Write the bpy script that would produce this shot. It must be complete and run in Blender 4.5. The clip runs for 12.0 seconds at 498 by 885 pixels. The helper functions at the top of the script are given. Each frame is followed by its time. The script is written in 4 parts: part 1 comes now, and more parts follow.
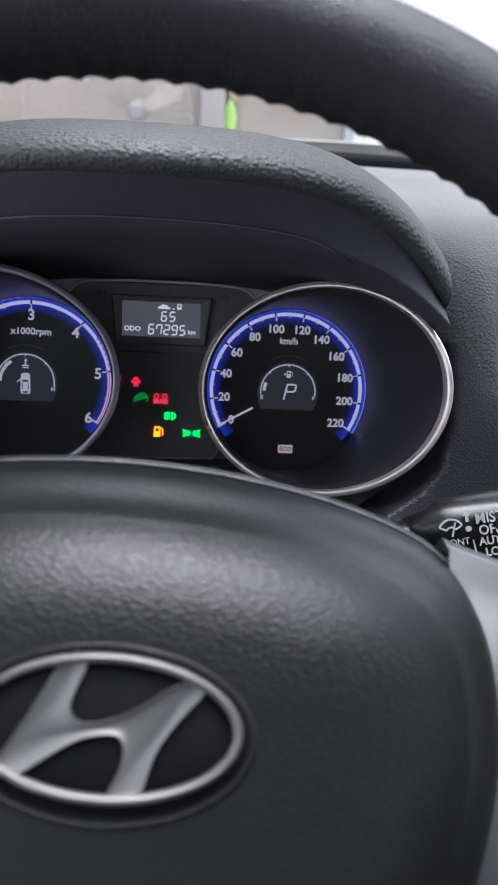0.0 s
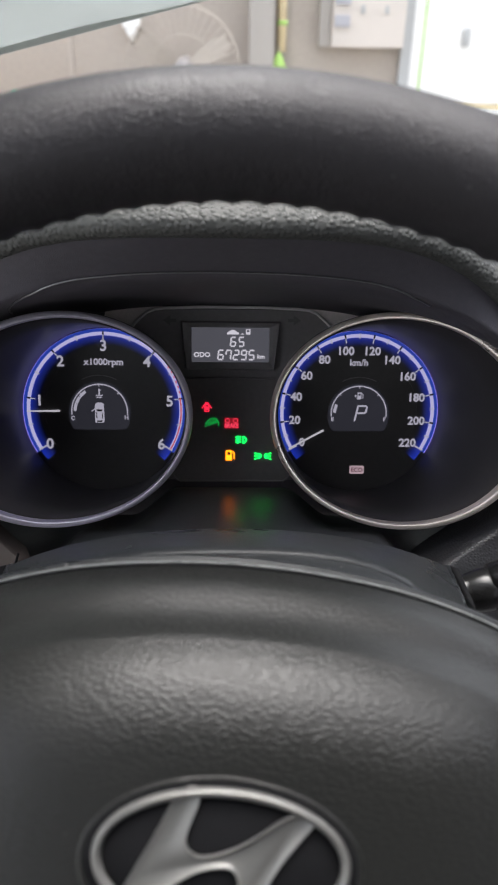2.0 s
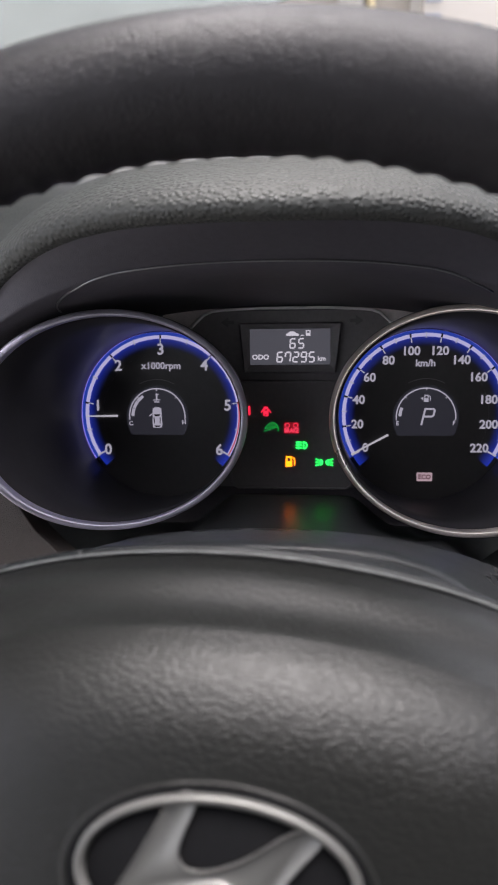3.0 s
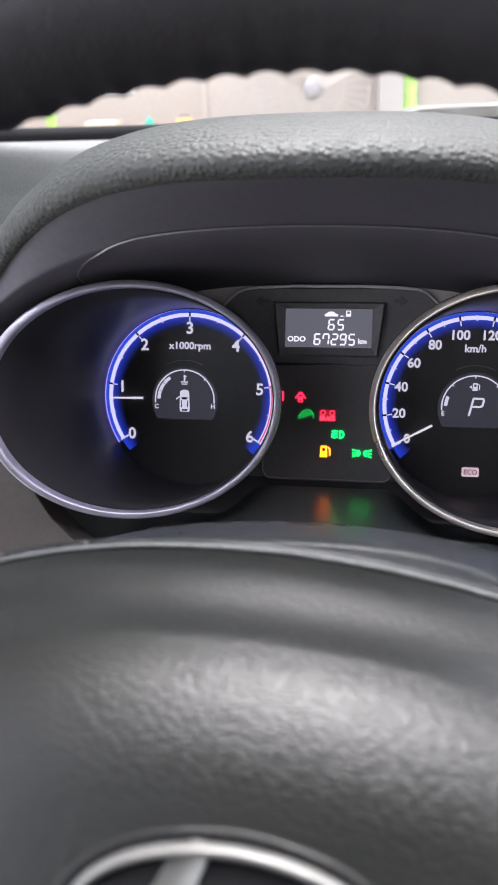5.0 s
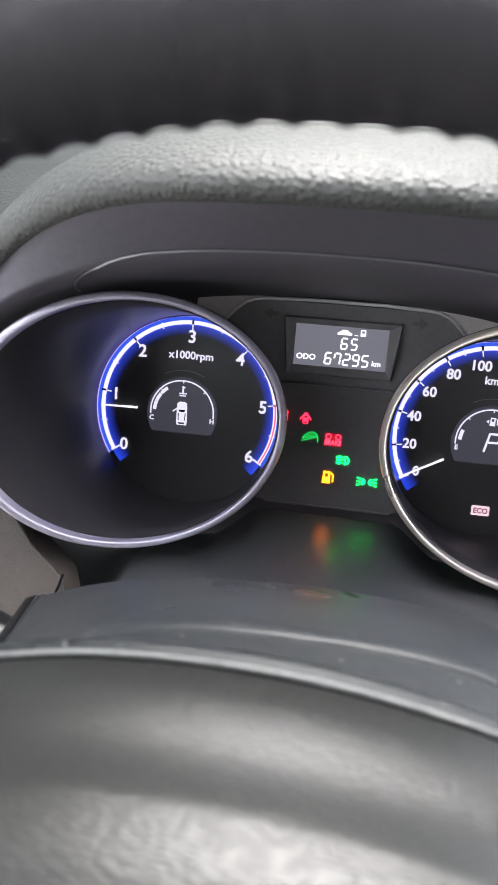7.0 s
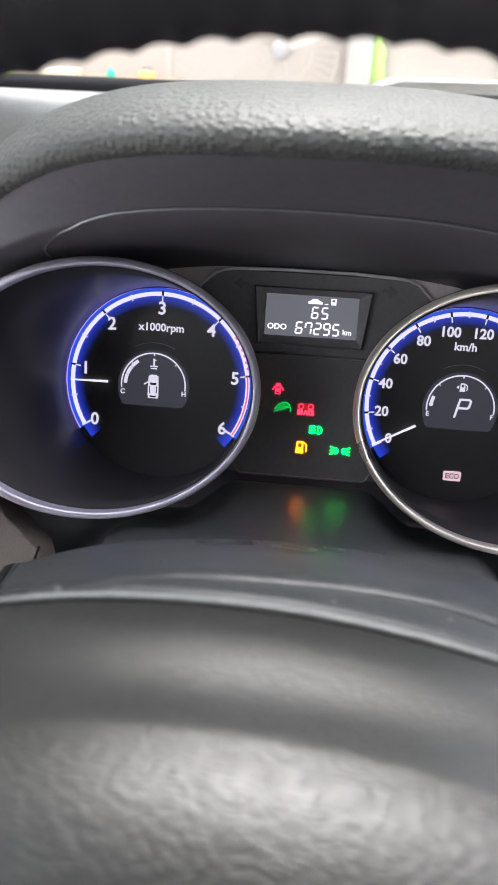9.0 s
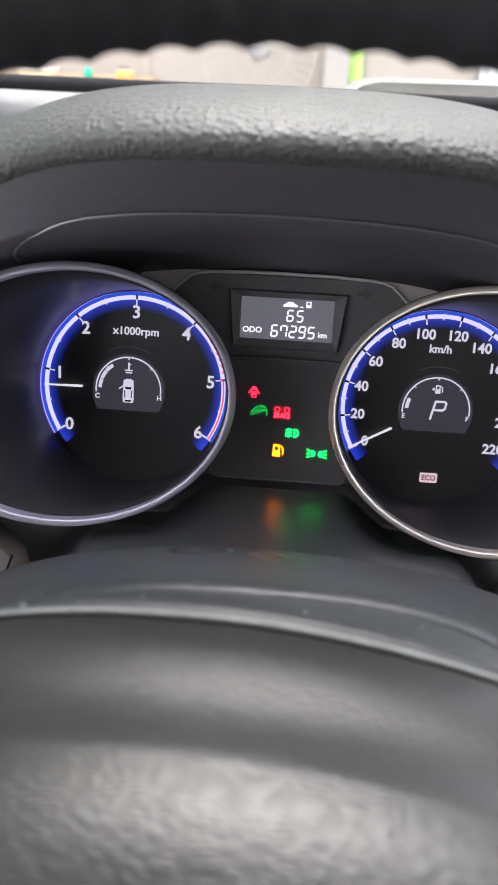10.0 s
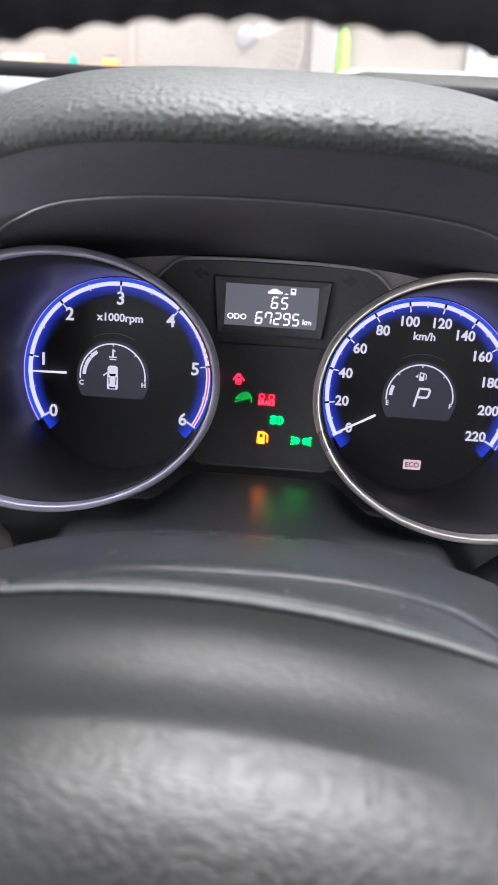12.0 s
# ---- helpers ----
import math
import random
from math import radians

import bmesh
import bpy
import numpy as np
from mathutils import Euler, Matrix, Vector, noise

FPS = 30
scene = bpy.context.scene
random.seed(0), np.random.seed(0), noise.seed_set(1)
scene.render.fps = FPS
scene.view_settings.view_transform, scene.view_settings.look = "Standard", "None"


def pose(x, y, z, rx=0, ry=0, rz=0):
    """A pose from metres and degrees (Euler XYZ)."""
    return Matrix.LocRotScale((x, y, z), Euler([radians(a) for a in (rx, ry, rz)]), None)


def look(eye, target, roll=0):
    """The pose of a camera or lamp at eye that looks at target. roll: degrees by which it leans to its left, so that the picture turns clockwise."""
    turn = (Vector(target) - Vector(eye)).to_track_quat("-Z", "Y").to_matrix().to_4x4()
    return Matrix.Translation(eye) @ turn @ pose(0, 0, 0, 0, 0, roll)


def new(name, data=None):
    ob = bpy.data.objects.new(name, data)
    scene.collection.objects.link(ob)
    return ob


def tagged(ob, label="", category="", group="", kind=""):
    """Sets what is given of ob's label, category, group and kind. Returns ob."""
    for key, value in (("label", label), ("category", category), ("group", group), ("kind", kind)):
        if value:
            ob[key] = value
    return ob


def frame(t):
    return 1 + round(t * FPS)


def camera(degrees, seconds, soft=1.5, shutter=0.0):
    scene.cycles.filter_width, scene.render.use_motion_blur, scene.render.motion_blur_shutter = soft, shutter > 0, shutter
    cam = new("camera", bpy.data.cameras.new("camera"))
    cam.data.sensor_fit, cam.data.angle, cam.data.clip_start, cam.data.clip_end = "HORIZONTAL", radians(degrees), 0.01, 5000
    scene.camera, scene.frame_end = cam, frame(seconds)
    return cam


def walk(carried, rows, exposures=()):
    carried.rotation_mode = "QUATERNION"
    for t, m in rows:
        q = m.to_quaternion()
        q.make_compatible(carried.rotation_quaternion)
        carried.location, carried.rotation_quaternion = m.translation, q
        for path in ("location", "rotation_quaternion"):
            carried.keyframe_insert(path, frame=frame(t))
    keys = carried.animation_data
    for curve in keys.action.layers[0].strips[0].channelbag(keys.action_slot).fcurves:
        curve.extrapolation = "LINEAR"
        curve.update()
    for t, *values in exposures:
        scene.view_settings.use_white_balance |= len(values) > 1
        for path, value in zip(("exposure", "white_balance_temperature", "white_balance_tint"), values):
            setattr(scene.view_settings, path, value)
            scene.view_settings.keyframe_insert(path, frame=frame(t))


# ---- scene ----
# The car's dashboard frame: x to the right, y ahead, z up along the instrument faces, which lean back by LEAN degrees.
LEAN = 18.0
DASH = pose(0, 0, 1.12, -LEAN, 0, 0)
cam = camera(36.70, 12.0, soft=1.5)
cam.data.dof.use_dof, cam.data.dof.focus_distance, cam.data.dof.aperture_fstop = True, 0.36, 21.0
# seconds; place and turn in the dashboard frame
ROWS = [
    (0, 0.0122, -0.4597, 0.0300, 82.35, -2.47, -5.03),
    (0.5, 0.0068, -0.4399, 0.0367, 79.40, -1.97, -3.59),
    (1, 0.0107, -0.4188, 0.0561, 78.67, -0.70, -2.49),
    (1.5, 0.0053, -0.4571, 0.0710, 79.09, -0.24, -1.87),
    (2, 0.0011, -0.4546, 0.0707, 78.92, -0.58, -1.12),
    (2.5, -0.0061, -0.4478, 0.0715, 79.50, -0.45, 0.18),
    (2.7, 0.0060, -0.4425, 0.0640, 80.40, -0.18, 2.84),
    (4.3, 0.0418, -0.4390, 0.0440, 81.45, 1.45, 9.35),
    (4.5, 0.0537, -0.4318, 0.0430, 80.38, 1.33, 9.95),
    (5, 0.0158, -0.4126, 0.0479, 80.34, -0.56, 8.26),
    (5.5, 0.0203, -0.4239, 0.0820, 79.78, -2.29, 6.75),
    (6, 0.0005, -0.3900, 0.0673, 78.24, -4.64, 6.29),
    (6.5, 0.0098, -0.3810, 0.0672, 78.12, -4.84, 7.01),
    (7, 0.0049, -0.3832, 0.0684, 78.18, -4.36, 8.11),
    (7.2, 0.0012, -0.3828, 0.0690, 78.03, -4.27, 8.02),
    (8.8, -0.0030, -0.3846, 0.0573, 77.85, -3.74, 5.56),
    (9, -0.0005, -0.3852, 0.0567, 77.87, -3.65, 4.91),
    (9.5, 0.0046, -0.3868, 0.0576, 77.72, -3.62, 3.70),
    (10, 0.0022, -0.3829, 0.0588, 77.90, -3.40, 3.46),
    (10.5, 0.0050, -0.3834, 0.0562, 77.84, -3.43, 2.92),
    (11, 0.0038, -0.3814, 0.0554, 77.44, -3.51, 2.73),
    (11.5, 0.0029, -0.3825, 0.0554, 77.33, -3.55, 2.75),
    (12, 0.0035, -0.3839, 0.0563, 77.37, -3.64, 2.47),
]
walk(cam, [(t, DASH @ pose(x, y, z, rx, ry, rz)) for t, x, y, z, rx, ry, rz in ROWS],
     exposures=[(0.0, 1.86, 5900, 14), (0.5, 2.23, 6060, 13), (1.0, 2.54, 6000, 11), (1.5, 2.26, 6230, 11), (2.0, 1.92, 6450, 11), (2.5, 1.87, 6480, 13), (4.5, 2.33, 6330, 16), (5.0, 2.72, 6260, 14), (5.5, 2.45, 6420, 13), (6.0, 2.26, 6380, 15), (6.5, 3.16, 6350, 11), (7.0, 3.22, 6400, 11), (9.0, 2.97, 6420, 10), (10.0, 2.78, 6420, 12), (12.0, 2.89, 6200, 12)])

# ---- light ----
world = bpy.data.worlds.new("overcast")
scene.world = world
world.use_nodes = True
wn, wl = world.node_tree.nodes, world.node_tree.links
sky = wn.new("ShaderNodeTexSky")
sky.sky_type, sky.sun_disc = "NISHITA", False
sky.sun_elevation, sky.sun_rotation = radians(78), radians(12)
sky.air_density, sky.dust_density, sky.ozone_density = 1.0, 4.0, 1.0
pale = wn.new("ShaderNodeHueSaturation")
pale.inputs["Saturation"].default_value = 0.26
wl.new(sky.outputs[0], pale.inputs["Color"])
wl.new(pale.outputs[0], wn["Background"].inputs["Color"])
wn["Background"].inputs["Strength"].default_value = 0.15
sun = new("sun", bpy.data.lights.new("sun", "SUN"))
sun.data.energy, sun.data.angle, sun.data.color = 0.74, radians(46), (1.0, 0.95, 0.87)
sun.matrix_world = look((0, 0, 10), (-0.4, -1.9, 0))


# ---- materials ----
def nodes_of(name):
    m = bpy.data.materials.new(name)
    m.use_nodes = True
    t = m.node_tree
    return m, t, t.nodes["Principled BSDF"]


def link(t, a, b):
    t.links.new(a, b)


def surface(name, colour, rough, metal=0.0, grain=0.0, depth=0.0, wrinkle=0.0, vary=0.15, patch=9.0, spec=0.5, rough_vary=0.08, coat=0.0, dust=0.0, along=1.0, pebble=False):
    """A solid surface: grain = cells a metre, depth = relief in metres, patch = stains a metre, along = how the grain is drawn out along x, pebble = round grains."""
    m, t, b = nodes_of(name)
    co = t.nodes.new("ShaderNodeTexCoord")
    stain = t.nodes.new("ShaderNodeTexNoise")
    stain.inputs["Scale"].default_value, stain.inputs["Detail"].default_value = patch, 5.0
    link(t, co.outputs["Object"], stain.inputs["Vector"])
    fine = t.nodes.new("ShaderNodeTexNoise")
    fine.inputs["Scale"].default_value, fine.inputs["Detail"].default_value = patch * 40, 3.0
    link(t, co.outputs["Object"], fine.inputs["Vector"])
    add = t.nodes.new("ShaderNodeMath")
    add.operation = "ADD"
    link(t, stain.outputs["Fac"], add.inputs[0])
    link(t, fine.outputs["Fac"], add.inputs[1])
    tint = t.nodes.new("ShaderNodeMapRange")
    tint.inputs["From Min"].default_value, tint.inputs["From Max"].default_value = 0.7, 1.3
    tint.inputs["To Min"].default_value, tint.inputs["To Max"].default_value = 1 - vary, 1 + vary
    link(t, add.outputs[0], tint.inputs["Value"])
    col = t.nodes.new("ShaderNodeVectorMath")
    col.operation = "SCALE"
    col.inputs[0].default_value = colour
    link(t, tint.outputs[0], col.inputs["Scale"])
    last = col.outputs[0]
    if dust:
        speck = t.nodes.new("ShaderNodeTexVoronoi")
        speck.inputs["Scale"].default_value = 160
        link(t, co.outputs["Object"], speck.inputs["Vector"])
        ramp = t.nodes.new("ShaderNodeMapRange")
        ramp.inputs["From Min"].default_value, ramp.inputs["From Max"].default_value = 0.03, 0.10
        ramp.inputs["To Min"].default_value, ramp.inputs["To Max"].default_value = dust, 0.0
        link(t, speck.outputs["Distance"], ramp.inputs["Value"])
        mix = t.nodes.new("ShaderNodeMix")
        mix.data_type = "RGBA"
        link(t, ramp.outputs[0], mix.inputs[0])
        link(t, last, mix.inputs[6])
        mix.inputs[7].default_value = (0.45, 0.45, 0.43, 1)
        last = mix.outputs[2]
    link(t, last, b.inputs["Base Color"])
    rg = t.nodes.new("ShaderNodeMapRange")
    rg.inputs["From Min"].default_value, rg.inputs["From Max"].default_value = 0.3, 0.7
    rg.inputs["To Min"].default_value, rg.inputs["To Max"].default_value = max(0.02, rough - rough_vary), min(1, rough + rough_vary)
    link(t, stain.outputs["Fac"], rg.inputs["Value"])
    link(t, rg.outputs[0], b.inputs["Roughness"])
    b.inputs["Metallic"].default_value = metal
    b.inputs["Specular IOR Level"].default_value = spec
    b.inputs["Coat Weight"].default_value = coat
    if grain:
        drawn = t.nodes.new("ShaderNodeVectorMath")
        drawn.operation = "MULTIPLY"
        drawn.inputs[1].default_value = (1 / along, 1, 1)
        link(t, co.outputs["Object"], drawn.inputs[0])
        warp = t.nodes.new("ShaderNodeTexNoise")
        warp.inputs["Scale"].default_value, warp.inputs["Detail"].default_value = grain * 0.6, 2.0
        link(t, drawn.outputs[0], warp.inputs["Vector"])
        scaled = t.nodes.new("ShaderNodeVectorMath")
        scaled.operation = "SCALE"
        scaled.inputs["Scale"].default_value = 0.16 / grain
        link(t, warp.outputs["Color"], scaled.inputs[0])
        moved = t.nodes.new("ShaderNodeVectorMath")
        link(t, drawn.outputs[0], moved.inputs[0])
        link(t, scaled.outputs[0], moved.inputs[1])
        cell = t.nodes.new("ShaderNodeTexVoronoi")
        cell.feature = "SMOOTH_F1" if pebble else "DISTANCE_TO_EDGE"
        if pebble:
            cell.inputs["Smoothness"].default_value, cell.inputs["Randomness"].default_value = 0.25, 0.85
        cell.inputs["Scale"].default_value = grain
        link(t, moved.outputs[0], cell.inputs["Vector"])
        dome = t.nodes.new("ShaderNodeMapRange")
        dome.interpolation_type = "SMOOTHSTEP"
        dome.inputs["From Min"].default_value, dome.inputs["From Max"].default_value = (0.75, 0.0) if pebble else (0.0, 0.46)
        link(t, cell.outputs["Distance"], dome.inputs["Value"])
        height = dome.outputs[0]
        if wrinkle:
            wave = t.nodes.new("ShaderNodeTexNoise")
            wave.inputs["Scale"].default_value, wave.inputs["Detail"].default_value = grain * 0.35, 3.0
            link(t, moved.outputs[0], wave.inputs["Vector"])
            both = t.nodes.new("ShaderNodeMath")
            both.operation = "MULTIPLY_ADD"
            both.inputs[1].default_value = wrinkle
            link(t, wave.outputs["Fac"], both.inputs[0])
            link(t, height, both.inputs[2])
            height = both.outputs[0]
        bump = t.nodes.new("ShaderNodeBump")
        bump.inputs["Strength"].default_value, bump.inputs["Distance"].default_value = 1.0, depth
        link(t, height, bump.inputs["Height"])
        link(t, bump.outputs[0], b.inputs["Normal"])
    return m


GLOW = 0.195


def glow(name, colour, strength, base=(0.02, 0.02, 0.02)):
    """A lit print or lamp."""
    m, t, b = nodes_of(name)
    b.inputs["Base Color"].default_value = (*base, 1)
    b.inputs["Roughness"].default_value = 0.5
    b.inputs["Emission Color"].default_value = (*colour, 1)
    b.inputs["Emission Strength"].default_value = strength * GLOW
    return m


HOOD = surface("grained_dash_vinyl", (0.076, 0.078, 0.074), 0.57, grain=460, depth=0.00048, pebble=True, vary=0.10, spec=0.5)
FASCIA = surface("fine_grained_fascia", (0.088, 0.072, 0.065), 0.5, grain=1100, depth=0.00012, vary=0.1)
# Fascia on the right: the shade on that side is put into its colour.
SHADED_FASCIA = surface("shaded_grained_fascia", (0.030, 0.030, 0.033), 0.42, grain=700, depth=0.00018, vary=0.1, pebble=True)
PAD = surface("fine_grained_airbag_vinyl", (0.0110, 0.0112, 0.0104), 0.39, grain=1150, depth=0.00010, pebble=True, vary=0.05, rough_vary=0.02, dust=0.03, spec=0.42, along=2.2)
LEATHER = surface("worn_black_leather", (0.022, 0.0205, 0.0235), 0.46, spec=0.42, grain=800, depth=0.00015, wrinkle=0.4, vary=0.2, rough_vary=0.12, dust=0.10)
SHROUD = surface("smooth_column_plastic", (0.022, 0.024, 0.026), 0.33, grain=1100, depth=0.00007, vary=0.15, dust=0.45, spec=0.28)
INNER = surface("matt_black_plastic", (0.088, 0.081, 0.090), 0.6, grain=1500, depth=0.00005, vary=0.12)
APRON = surface("satin_black_plastic", (0.068, 0.070, 0.075), 0.30, vary=0.15, rough_vary=0.0, spec=1.0)
HOOD_LINING = surface("black_hood_lining", (0.084, 0.079, 0.094), 0.6, grain=1500, depth=0.00005, vary=0.12)
FACE = surface("dial_black", (0.050, 0.047, 0.046), 0.38, vary=0.1)
TUBE = surface("tube_black", (0.043, 0.040, 0.041), 0.36, vary=0.1, spec=0.4)
# One silver trim twice: lavender and warm light are put into the colours.
SILVER = surface("lavender_lit_trim", (0.82, 0.77, 0.90), 0.34, metal=0.72, vary=0.06, patch=30)
WARM_LIT_SILVER = surface("warm_lit_trim", (0.86, 0.765, 0.69), 0.34, metal=0.72, vary=0.06, patch=30)
PALE = surface("pale_satin_trim", (0.84, 0.81, 0.81), 0.42, metal=0.1, vary=0.05, patch=30)
BEAD = surface("bright_edge_grey", (0.22, 0.23, 0.225), 0.7, grain=900, depth=0.0003, vary=0.25, patch=40)
TRIM = surface("dark_silver_trim", (0.30, 0.30, 0.31), 0.35, metal=1.0, vary=0.06, patch=30)
SPOKE = surface("silver_painted_plastic", (0.17, 0.172, 0.172), 0.42, metal=0.6, vary=0.06, patch=20)
EMBLEM = surface("satin_chrome", (0.205, 0.203, 0.194), 0.42, metal=0.6, vary=0.08, patch=60)
GLOSS = surface("glossy_black_plastic", (0.014, 0.014, 0.014), 0.30, vary=0.1)
PANEL = surface("grey_black_panel", (0.215, 0.200, 0.204), 0.5, grain=1800, depth=0.00003, vary=0.1)
LCD = glow("lcd_background", (0.36, 0.36, 0.43), 0.26, (0.03, 0.03, 0.035))
DIM_LCD = glow("dim_lcd_background", (0.30, 0.30, 0.40), 0.085, (0.02, 0.02, 0.025))
INK = glow("lit_white_print", (0.86, 0.83, 1.0), 0.56)
ARC = glow("lit_white_scale", (0.66, 0.62, 1.0), 0.85)
LCD_INK = glow("lit_display_print", (0.93, 0.90, 1.0), 0.85)
BLUE = glow("lit_blue_edge", (0.035, 0.10, 0.78), 0.56)
RED_LINE = glow("lit_red_scale", (0.9, 0.12, 0.18), 0.7)
RED = glow("red_warning_light", (1.0, 0.02, 0.06), 2.0)
GREEN = glow("green_indicator_light", (0.004, 1.0, 0.09), 3.8)
AMBER = glow("amber_warning_light", (1.0, 0.20, 0.004), 5.5)
PINK = glow("pale_indicator_light", (0.85, 0.62, 0.70), 0.62)
DARK_PANEL = surface("black_lamp_panel", (0.165, 0.150, 0.150), 0.5, grain=1800, depth=0.00003, vary=0.1)
MARK = glow("unlit_mark", (0, 0, 0), 0.0, (0.006, 0.006, 0.006))
CORNER = surface("mid_grey_plastic", (0.74, 0.66, 0.65), 0.45, vary=0.08, patch=20)
ARROW = surface("unlit_arrow_print", (0.145, 0.135, 0.138), 0.5, vary=0.05)
PRINT = surface("white_print", (0.40, 0.40, 0.39), 0.6, vary=0.05)


def blue_fade(name, r_dark, r_lit, strength, colour):
    """The light of a dial's scale in its print, which fades from one radius to another."""
    m, t, b = nodes_of(name)
    co = t.nodes.new("ShaderNodeTexCoord")
    far = t.nodes.new("ShaderNodeVectorMath")
    far.operation = "LENGTH"
    link(t, co.outputs["Object"], far.inputs[0])
    ramp = t.nodes.new("ShaderNodeMapRange")
    ramp.interpolation_type = "SMOOTHSTEP"
    ramp.inputs["From Min"].default_value, ramp.inputs["From Max"].default_value = min(r_dark, r_lit), max(r_dark, r_lit)
    ramp.inputs["To Min"].default_value, ramp.inputs["To Max"].default_value = (0.0, strength * GLOW) if r_lit > r_dark else (strength * GLOW, 0.0)
    link(t, far.outputs["Value"], ramp.inputs["Value"])
    b.inputs["Base Color"].default_value = (0.050, 0.047, 0.046, 1)
    b.inputs["Roughness"].default_value = 0.38
    b.inputs["Emission Color"].default_value = (*colour, 1)
    link(t, ramp.outputs[0], b.inputs["Emission Strength"])
    return m


BLUE_FADE = blue_fade("lit_blue_scale", 0.0392, 0.0482, 0.60, (0.018, 0.055, 0.74))
# Glow of the band added round each scale to tint the tube wall.
GLOW_BAND = glow("added_glow_band", (0.33, 0.27, 1.0), 1.0)


# ---- building ----
def mesh_of(bm, name, smooth=True):
    me = bpy.data.meshes.new(name)
    bmesh.ops.recalc_face_normals(bm, faces=bm.faces)
    bm.to_mesh(me)
    bm.free()
    if smooth:
        me.polygons.foreach_set("use_smooth", [True] * len(me.polygons))
    return me


def part(name, bm, material, parent, label="", smooth=True, at=(0, 0, 0)):
    """One mesh object under a thing or a part."""
    me = bm if isinstance(bm, bpy.types.Mesh) else mesh_of(bm, name, smooth)
    me.materials.append(material)
    ob = new(name, me)
    ob.parent = parent
    ob.location = at
    if label:
        ob["label"] = label
    return ob


def thing(name, label, category, m=None, group="", kind=""):
    ob = new(name)
    ob.empty_display_size = 0.02
    ob.matrix_world = m if m else DASH
    return tagged(ob, label, category, group, kind)


def grid(rows, closed=False, ring=False, caps=False):
    """A skin over rows of points; closed: each row is a loop; ring: the last row meets the first."""
    bm = bmesh.new()
    vs = [[bm.verts.new(p) for p in row] for row in rows]
    n, k = len(vs), len(vs[0])
    for i in range(n if ring else n - 1):
        a, b = vs[i], vs[(i + 1) % n]
        for j in range(k if closed else k - 1):
            f = [a[j], a[(j + 1) % k], b[(j + 1) % k], b[j]]
            bm.faces.new(f)
    if caps and closed:
        bm.faces.new(vs[0])
        bm.faces.new(vs[-1])
    return bm


def plate(points, y, thick, hole=None):
    """A flat plate with that outline of x, z, its face at y towards the driver."""
    bm = bmesh.new()
    loop = [bm.verts.new((x, y, z)) for x, z in points]
    if hole:
        inner = [bm.verts.new((x, y, z)) for x, z in hole]
        k = len(loop)
        for i in range(k):
            bm.faces.new([loop[i], loop[(i + 1) % k], inner[(i + 1) % k], inner[i]])
    else:
        bm.faces.new(loop)
    out = bmesh.ops.extrude_face_region(bm, geom=list(bm.faces))
    for g in out["geom"]:
        if isinstance(g, bmesh.types.BMVert):
            g.co.y += thick
    return bm


def box(x0, x1, y0, y1, z0, z1, bevel=0.0, seg=2):
    bm = bmesh.new()
    bmesh.ops.create_cube(bm, size=1)
    for v in bm.verts:
        v.co = Vector(((x0 + x1) / 2 + v.co.x * (x1 - x0), (y0 + y1) / 2 + v.co.y * (y1 - y0), (z0 + z1) / 2 + v.co.z * (z1 - z0)))
    if bevel:
        bmesh.ops.bevel(bm, geom=list(bm.edges), offset=bevel, segments=seg, affect="EDGES", profile=0.5)
    return bm


def arc(r0, r1, a0, a1, y, thick, cx=0.0, cz=0.0, n=64):
    """A flat band of a circle between two angles in degrees."""
    angles = [radians(a0 + (a1 - a0) * i / n) for i in range(n + 1)]
    pts = [(cx + r1 * math.cos(a), cz + r1 * math.sin(a)) for a in angles]
    pts += [(cx + r0 * math.cos(a), cz + r0 * math.sin(a)) for a in reversed(angles)]
    bm = bmesh.new()
    k = len(angles)
    vs = [bm.verts.new((x, y, z)) for x, z in pts]
    for i in range(k - 1):
        bm.faces.new([vs[i], vs[i + 1], vs[2 * k - 2 - i], vs[2 * k - 1 - i]])
    out = bmesh.ops.extrude_face_region(bm, geom=list(bm.faces))
    for g in out["geom"]:
        if isinstance(g, bmesh.types.BMVert):
            g.co.y += thick
    return bm


def oval(cx, cz, a, b, n=48):
    return [(cx + a * math.cos(2 * math.pi * i / n), cz + b * math.sin(2 * math.pi * i / n)) for i in range(n)]


def bar(x0, z0, x1, z1, w0, w1, y, thick):
    """A flat bar from one place to another, of two widths."""
    d = Vector((x1 - x0, z1 - z0)).normalized()
    s = Vector((-d.y, d.x))
    pts = [(x0 + s.x * w0 / 2, z0 + s.y * w0 / 2), (x0 - s.x * w0 / 2, z0 - s.y * w0 / 2), (x1 - s.x * w1 / 2, z1 - s.y * w1 / 2), (x1 + s.x * w1 / 2, z1 + s.y * w1 / 2)]
    return plate(pts, y, thick)


def joined(*bms):
    out = bpy.data.meshes.new("joined")
    first = bmesh.new()
    for b in bms:
        tmp = bpy.data.meshes.new("tmp")
        bmesh.ops.recalc_face_normals(b, faces=b.faces)
        b.to_mesh(tmp)
        b.free()
        first.from_mesh(tmp)
        bpy.data.meshes.remove(tmp)
    bpy.data.meshes.remove(out)
    return first


